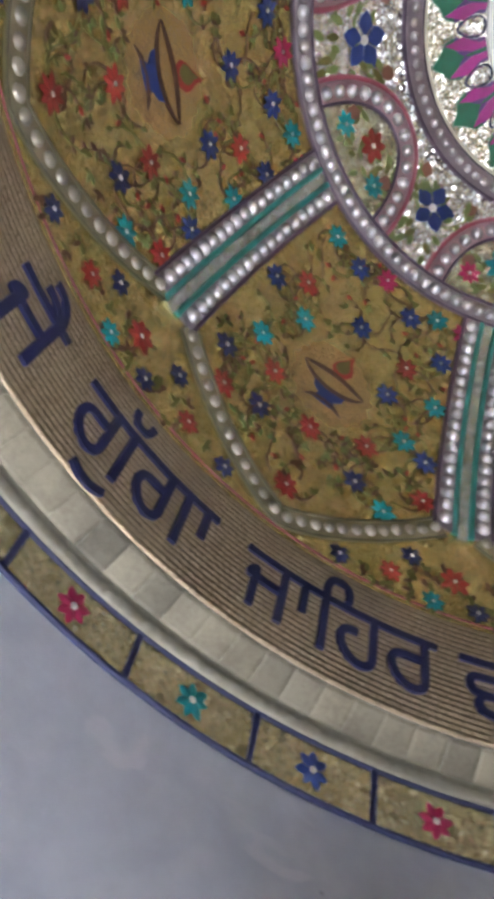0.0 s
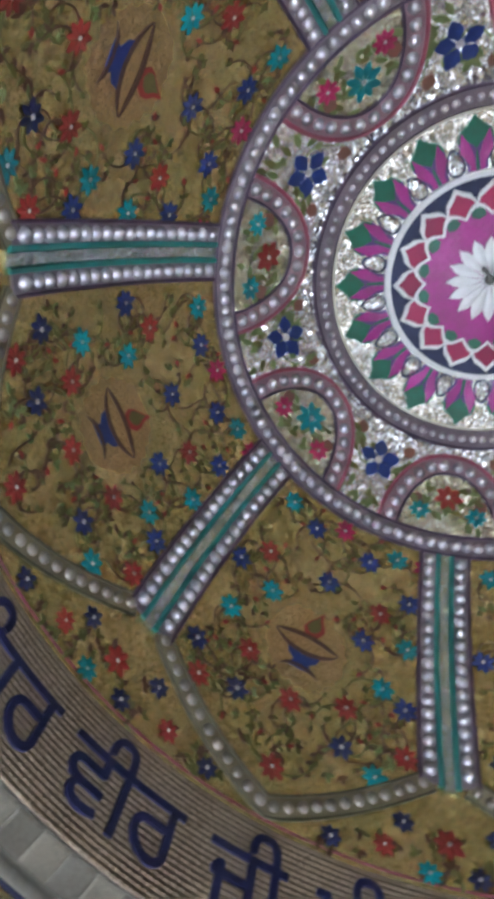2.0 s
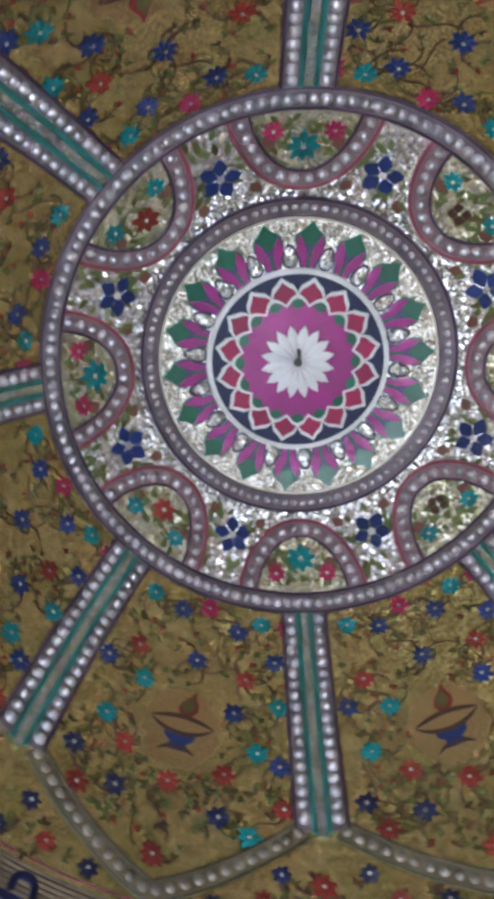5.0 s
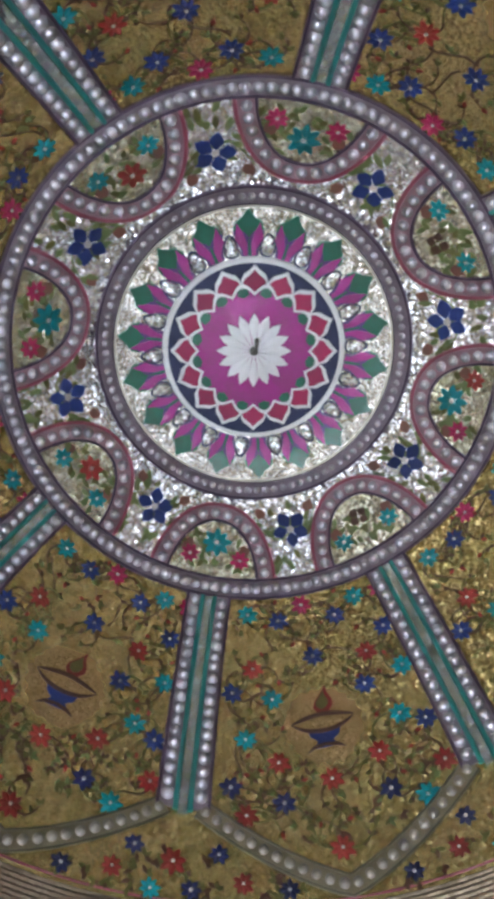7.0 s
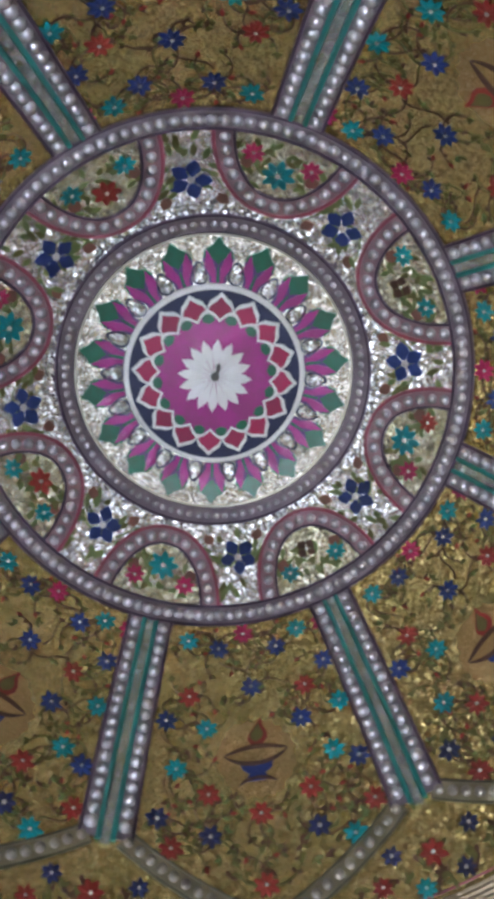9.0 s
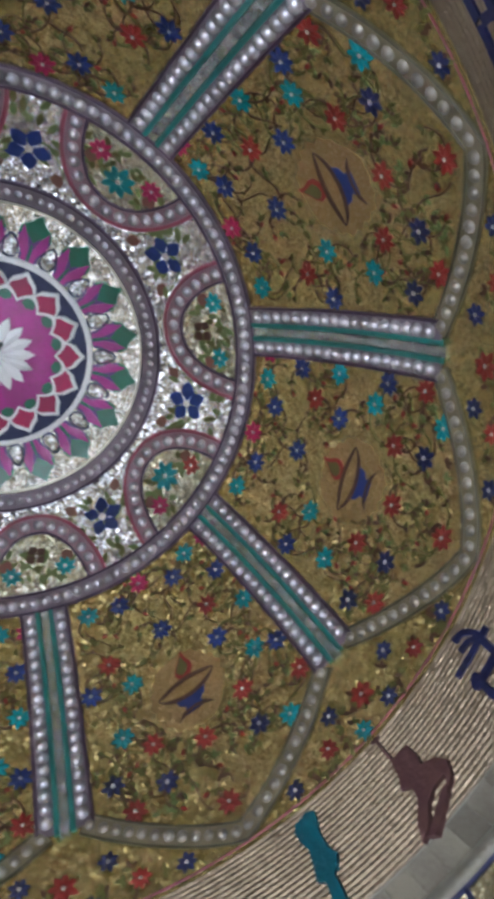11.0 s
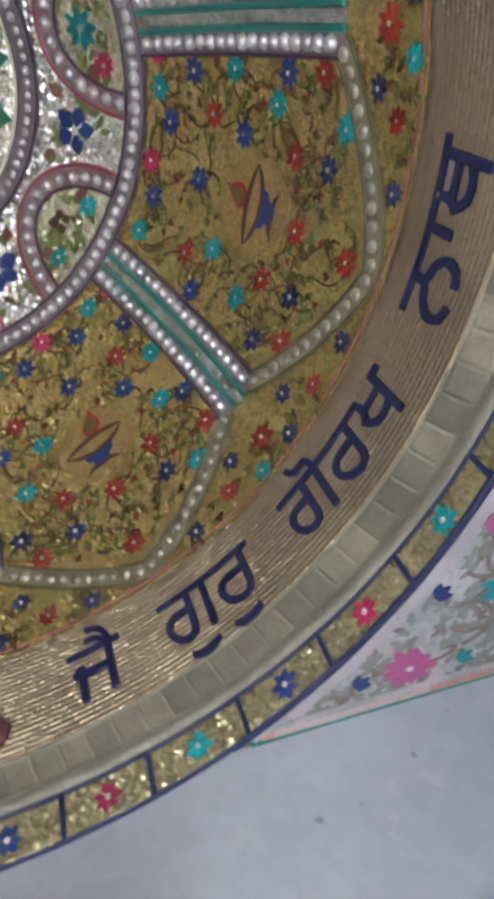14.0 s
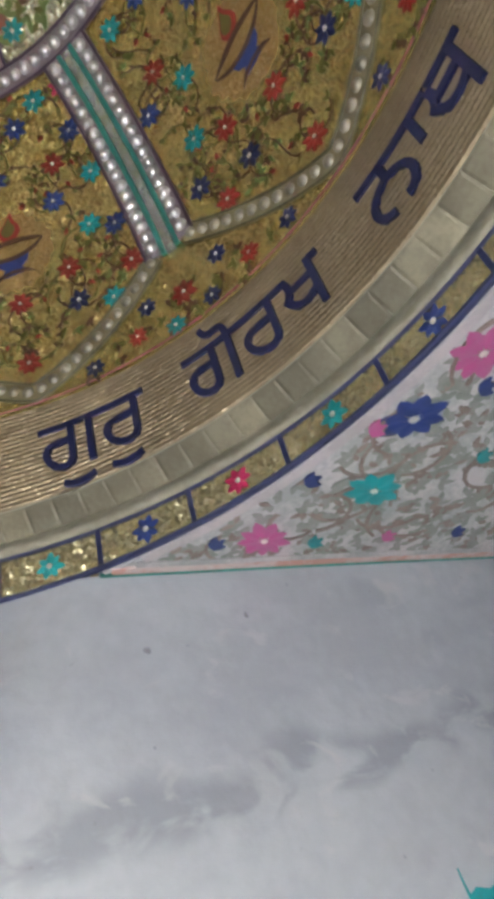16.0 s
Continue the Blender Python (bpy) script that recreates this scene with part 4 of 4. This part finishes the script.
def figures():
    bm = bmesh.new()
    plate(bm, [(-0.030, 2.93), (0.012, 2.94), (0.040, 2.925), (0.036, 2.885), (0.028, 2.86), (0.034, 2.80), (0.052, 2.765), (0.034, 2.735), (0.020, 2.725),
               (0.024, 2.64), (0.010, 2.60), (-0.016, 2.60), (-0.012, 2.72), (-0.036, 2.735), (-0.030, 2.78), (-0.022, 2.83), (-0.040, 2.87), (-0.044, 2.905)],
          on_frieze(195.2), -0.012, 0.012)
    tagged(link("painted_shape", finish(bm, DEEP_TEAL, False)), "plain deep teal upright shape painted on the frieze", "painted shape")
    bm = bmesh.new()
    plate(bm, [(-0.035, 2.80), (-0.030, 2.85), (0.0, 2.86), (0.04, 2.855), (0.05, 2.81), (0.045, 2.775), (0.09, 2.755), (0.115, 2.72), (0.10, 2.68), (0.07, 2.66),
               (0.085, 2.70), (0.04, 2.70), (0.0, 2.68), (-0.04, 2.63), (-0.075, 2.615), (-0.06, 2.66), (-0.02, 2.71), (-0.015, 2.75), (-0.05, 2.765)],
          on_frieze(181.4), -0.012, 0.012)
    plate(bm, [(-0.055, 2.615), (-0.03, 2.60), (0.06, 2.655), (0.075, 2.675), (0.055, 2.675)], on_frieze(181.4), -0.012, 0.012)
    stroke(bm, [(-0.02, 2.84), (-0.03, 2.90), (-0.035, 2.965)], 0.010, on_frieze(181.4), -0.012, 0.012, 0, 0.0)
    plate(bm, [(-0.055, 2.955), (-0.03, 2.94), (-0.012, 2.965), (-0.034, 2.985)], on_frieze(181.4), -0.012, 0.013)
    tagged(link("painted_shape", finish(bm, UMBER, False)), "plain plum-brown shape with a thin pole on the frieze", "painted shape")


figures()

# ---- rim tiles with flowers ----
DIVIDERS = [173.7, 164.4, 153.8, 143.5, 132.7, 121.2, 109.1]
DIVIDERS += [109.1 + (41.4 - 109.1) * k / 6 for k in range(1, 6)] + [41.4, 29.6, 17.9]
DIVIDERS += [6.9 + (173.7 - 360 - 6.9) * k / 18 for k in range(18)]


def rim_tiles():
    def place(th, u, h):
        z = Z_MOULD - 0.004 + (rim_z(th) + 0.004 - Z_MOULD + 0.004) * u
        r = 1.601 - h
        return Vector((r * math.cos(radians(th)), r * math.sin(radians(th)), z))
    fl = [blossom(7, 0.043, p, 0.2, seed=20 + i) for i, p in enumerate((BLUE, PINK, TEAL))]
    n = len(DIVIDERS)
    for i in range(n):
        a, b = DIVIDERS[i], DIVIDERS[(i + 1) % n]
        if b > a:
            b -= 360
        mid = (a + b) / 2
        p = place(mid, 0.5, 0.0)
        ob = root("rim_tile", Matrix.Translation(p), ("foil-covered rim tile with a blue flower", "foil-covered rim tile with a crimson flower",
                  "foil-covered rim tile with a turquoise flower")[(i + 1) % 3], "tile", "tiles round the rim")
        bm = bmesh.new()
        k = 8
        rows = []
        for j in range(k + 1):
            th = a - 0.12 + (b - a + 0.24) * j / k
            rows.append([bm.verts.new(place(th, u, h)) for u, h in ((0.0, -0.02), (0.02, 0.0), (0.07, 0.004), (0.93, 0.004), (0.98, 0.0), (1.0, -0.02))])
        for q, r in zip(rows, rows[1:]):
            for j in range(5):
                bm.faces.new((q[j], q[j + 1], r[j + 1], r[j]))
        bm.faces.new(rows[0])
        bm.faces.new(rows[-1])
        part("foil", bm, TILE_FOIL, ob, smooth=False)
        z = (place(mid, 0.5, 1) - p).normalized()
        y = (place(mid, 0, 0) - place(mid, 1, 0)).normalized()
        m = Matrix((y.cross(z), y, z)).transposed().to_4x4()
        m.translation = place(mid, 0.52, 0.004)
        piece("flower", fl[(i + 1) % 3], m @ pose(0, 0, 0, 0, 0, 37 * i % 60), ob)
        bm = bmesh.new()
        rows = []
        for d in (-0.26, 0.26):
            rows.append([bm.verts.new(place(a + d, u, h)) for u, h in ((0.0, -0.01), (0.0, 0.007), (1.0, 0.007), (1.0, -0.01))])
        for j in range(3):
            bm.faces.new((rows[0][j], rows[0][j + 1], rows[1][j + 1], rows[1][j]))
        for r in rows:
            bm.faces.new(r)
        part("divider", bm, NAVY, ob, "navy dividing bar", False)


rim_tiles()


def mirror_tiles():
    """Square mirror tiles in the cove, each slightly pillowed."""
    n = 118
    bm = bmesh.new()
    w, t = 0.0411, 0.0425
    rows = []
    for j, v in enumerate((-1, -0.8, 0.8, 1)):
        rows.append([bm.verts.new((u * w, v * t, 0.0 if abs(v) == 1 or abs(u) == 1 else 0.0012)) for u in (-1, -0.8, 0.8, 1)])
    for q, r in zip(rows, rows[1:]):
        for i in range(3):
            bm.faces.new((q[i], q[i + 1], r[i + 1], r[i]))
    me = finish(bm, COVE, False)
    ob = root("mirror_tile_row", Matrix.Translation((1.541, 0, 2.594)), "row of dull square mirror tiles in the cove", "mirror tiles")
    rnd = random.Random(5)
    for k in range(n):
        a = radians(360 * k / n)
        z = Vector((-0.62 * math.cos(a), -0.62 * math.sin(a), -0.78))
        y = Vector((0, 0, 1))
        x = y.cross(z).normalized()
        y = z.cross(x)
        m = Matrix((x, y, z)).transposed().to_4x4()
        m.translation = (1.5375 * math.cos(a), 1.5375 * math.sin(a), 2.5895)
        piece("mirror_tile", me, m @ pose(0, 0, 0, rnd.uniform(-1.5, 1.5), rnd.uniform(-2, 2), rnd.uniform(-1, 1)), ob)


mirror_tiles()


def corner_painting():
    """Flowers, buds and scrolls on the flat corner panel, and its painted edging."""
    big = {"p": blossom(9, 0.088, ROSE_PINK, 0.13, 1.0, seed=31), "b": blossom(8, 0.088, BLUE, 0.16, 1.0, seed=32), "t": blossom(8, 0.088, TEAL, 0.14, 1.0, seed=33)}
    turned = pose(0, 0, 0, 180, 0, 0)
    def tall(x, y):
        """The painted flowers are drawn longer away from the dome."""
        a = math.degrees(math.atan2(y, x))
        return pose(0, 0, 0, 0, 0, a) @ Matrix.Diagonal((1.2, 0.86, 1, 1)) @ pose(0, 0, 0, 0, 0, -a)
    spots = [("p", -0.735, 1.575), ("b", -0.94, 1.47), ("t", -1.22, 1.45), ("p", -1.40, 1.16)]
    for side in (1,):
        for key, x, y in spots:
            ob = root("corner_flower", Matrix.Translation((side * x, y, rim_z(math.degrees(math.atan2(y, x))))), {"p": "large rose-pink flower painted on the corner panel",
                      "b": "large blue flower painted on the corner panel", "t": "large turquoise flower painted on the corner panel"}[key], "painted flower", "corner flowers")
            piece("blossom", big[key], Matrix.Translation((side * x, y, rim_z(math.degrees(math.atan2(y, x))) - 0.003)) @ tall(x, y) @ turned @ pose(0, 0, 0, 0, 0, 100 * x), ob)
    rnd = random.Random(77)
    def ceil(x, y, h):
        return Vector((x, y, rim_z(math.degrees(math.atan2(y, x))) - h))
    for side in (1,):
        bm = bmesh.new()
        for i in range(820):
            x, y = rnd.uniform(-1.62, -0.3), rnd.uniform(0.8, 2.05)
            if math.hypot(x, y) < RIM_R + 0.07 or x < -1.42 - 0.165 * (y - 0.62):
                continue
            a = rnd.uniform(0, 360)
            for s in (0, 60, -60):
                plate(bm, leaf_shape(side * x, y, a + s, rnd.uniform(0.025, 0.05), 0.020), ceil, -0.001, 0.002 + 0.001 * rnd.random(), rnd.choice((0, 0, 0, 1)))
        for i in range(26):
            x, y = rnd.uniform(-1.5, -0.5), rnd.uniform(1.0, 1.95)
            a, bend = rnd.uniform(0, 6.28), rnd.choice((-1, 1)) * rnd.uniform(0.2, 0.42)
            pts = []
            for j in range(9):
                pts.append((side * x, y))
                a += bend
                x, y = x + 0.032 * math.cos(a), y + 0.032 * math.sin(a)
            if all(math.hypot(*q) > RIM_R + 0.05 and abs(q[0]) < 1.42 + 0.165 * (q[1] - 0.62) for q in pts):
                stroke(bm, pts, 0.014, ceil, -0.001, 0.004, 1, 0.3)
        for x, y, mat in ((-0.86, 1.62, 2), (-1.13, 1.74, 3), (-1.48, 1.56, 4), (-1.51, 1.82, 2), (-0.98, 1.36, 4), (-1.46, 1.31, 3), (-1.40, 1.0, 2), (-1.16, 1.23, 2)):
            for s in (-40, 0, 40):
                plate(bm, leaf_shape(side * x, y, 60 + s, 0.05, 0.028), ceil, -0.001, 0.005, mat)
        ob = link("corner_scrolls", finish(bm, (LEAF_LIGHT, SCROLL, BLUE, TEAL, ROSE_PINK), False))
        tagged(ob, "grey-green leaves, brown scrolls and bright buds on the corner panel", "painted foliage", kind="stuff")
        bm = bmesh.new()
        for a in range(90, 158, 2):
            ring = [(r * math.cos(radians(q)), r * math.sin(radians(q))) for r, q in ((1.615, a), (1.65, a), (1.65, a + 2), (1.615, a + 2))]
            if all(x > -1.42 - 0.165 * (y - 0.62) for x, y in ring):
                plate(bm, ring, ceil, -0.001, 0.0055)
        structure("pale_edging", bm, PALE, "pale pinkish line round the rim on the corner panel", "trim", False)
        # edging where the panel meets the wall
        for name, o0, o1, mat, label in (("salmon_edging", 0.014, 0.042, TRIM_PINK, "salmon line where the corner panel meets the wall"),
                                         ("white_edging", 0.044, 0.066, PANEL_WHITE, "white line beside the salmon edging"),
                                         ("teal_edging", 0.000, 0.012, TEAL_LINE, "broken teal line along the wall head")):
            bm = bmesh.new()
            ys = np.linspace(0.70 + 2.2 * o0, NORTH, 14)
            for y0, y1 in zip(ys, ys[1:]):
                out = [(-(1.462 + 0.165 * (y - 0.62) - o), y) for o, y in ((o0, y0), (o1, y0), (o1, y1), (o0, y1))]
                plate(bm, out, ceil, -0.001, 0.007)
            structure(name, bm, mat, label, "trim", False)


corner_painting()


def rim_edging():
    prof = [(1.613, RIM_Z + 0.01), (1.614, RIM_Z - 0.004), (1.632, RIM_Z - 0.004), (1.634, RIM_Z + 0.01)]
    structure("rim_edging", lathe(bmesh.new(), prof, 52, 154, 2, 1.0), PANEL_WHITE, "pale line outside the rim tiles", "trim")


rim_edging()


def wall_stroke():
    """The head of a turquoise motif painted low on the west wall."""
    bm = bmesh.new()
    def on_wall(x, y, h):
        return Vector((-(1.462 + 0.165 * (x - 0.62)) + h, x, y))
    plate(bm, [(1.47, 1.50), (1.50, 1.515), (1.535, 1.505), (1.60, 1.52), (1.64, 1.49), (1.62, 1.43), (1.52, 1.42), (1.49, 1.46)], on_wall, -0.001, 0.002)
    stroke(bm, [(1.475, 1.50), (1.470, 1.53), (1.468, 1.56)], 0.008, on_wall, -0.001, 0.002)
    tagged(link("painted_motif", finish(bm, TEAL, False)), "turquoise motif painted on the white wall", "painted shape")


wall_stroke()
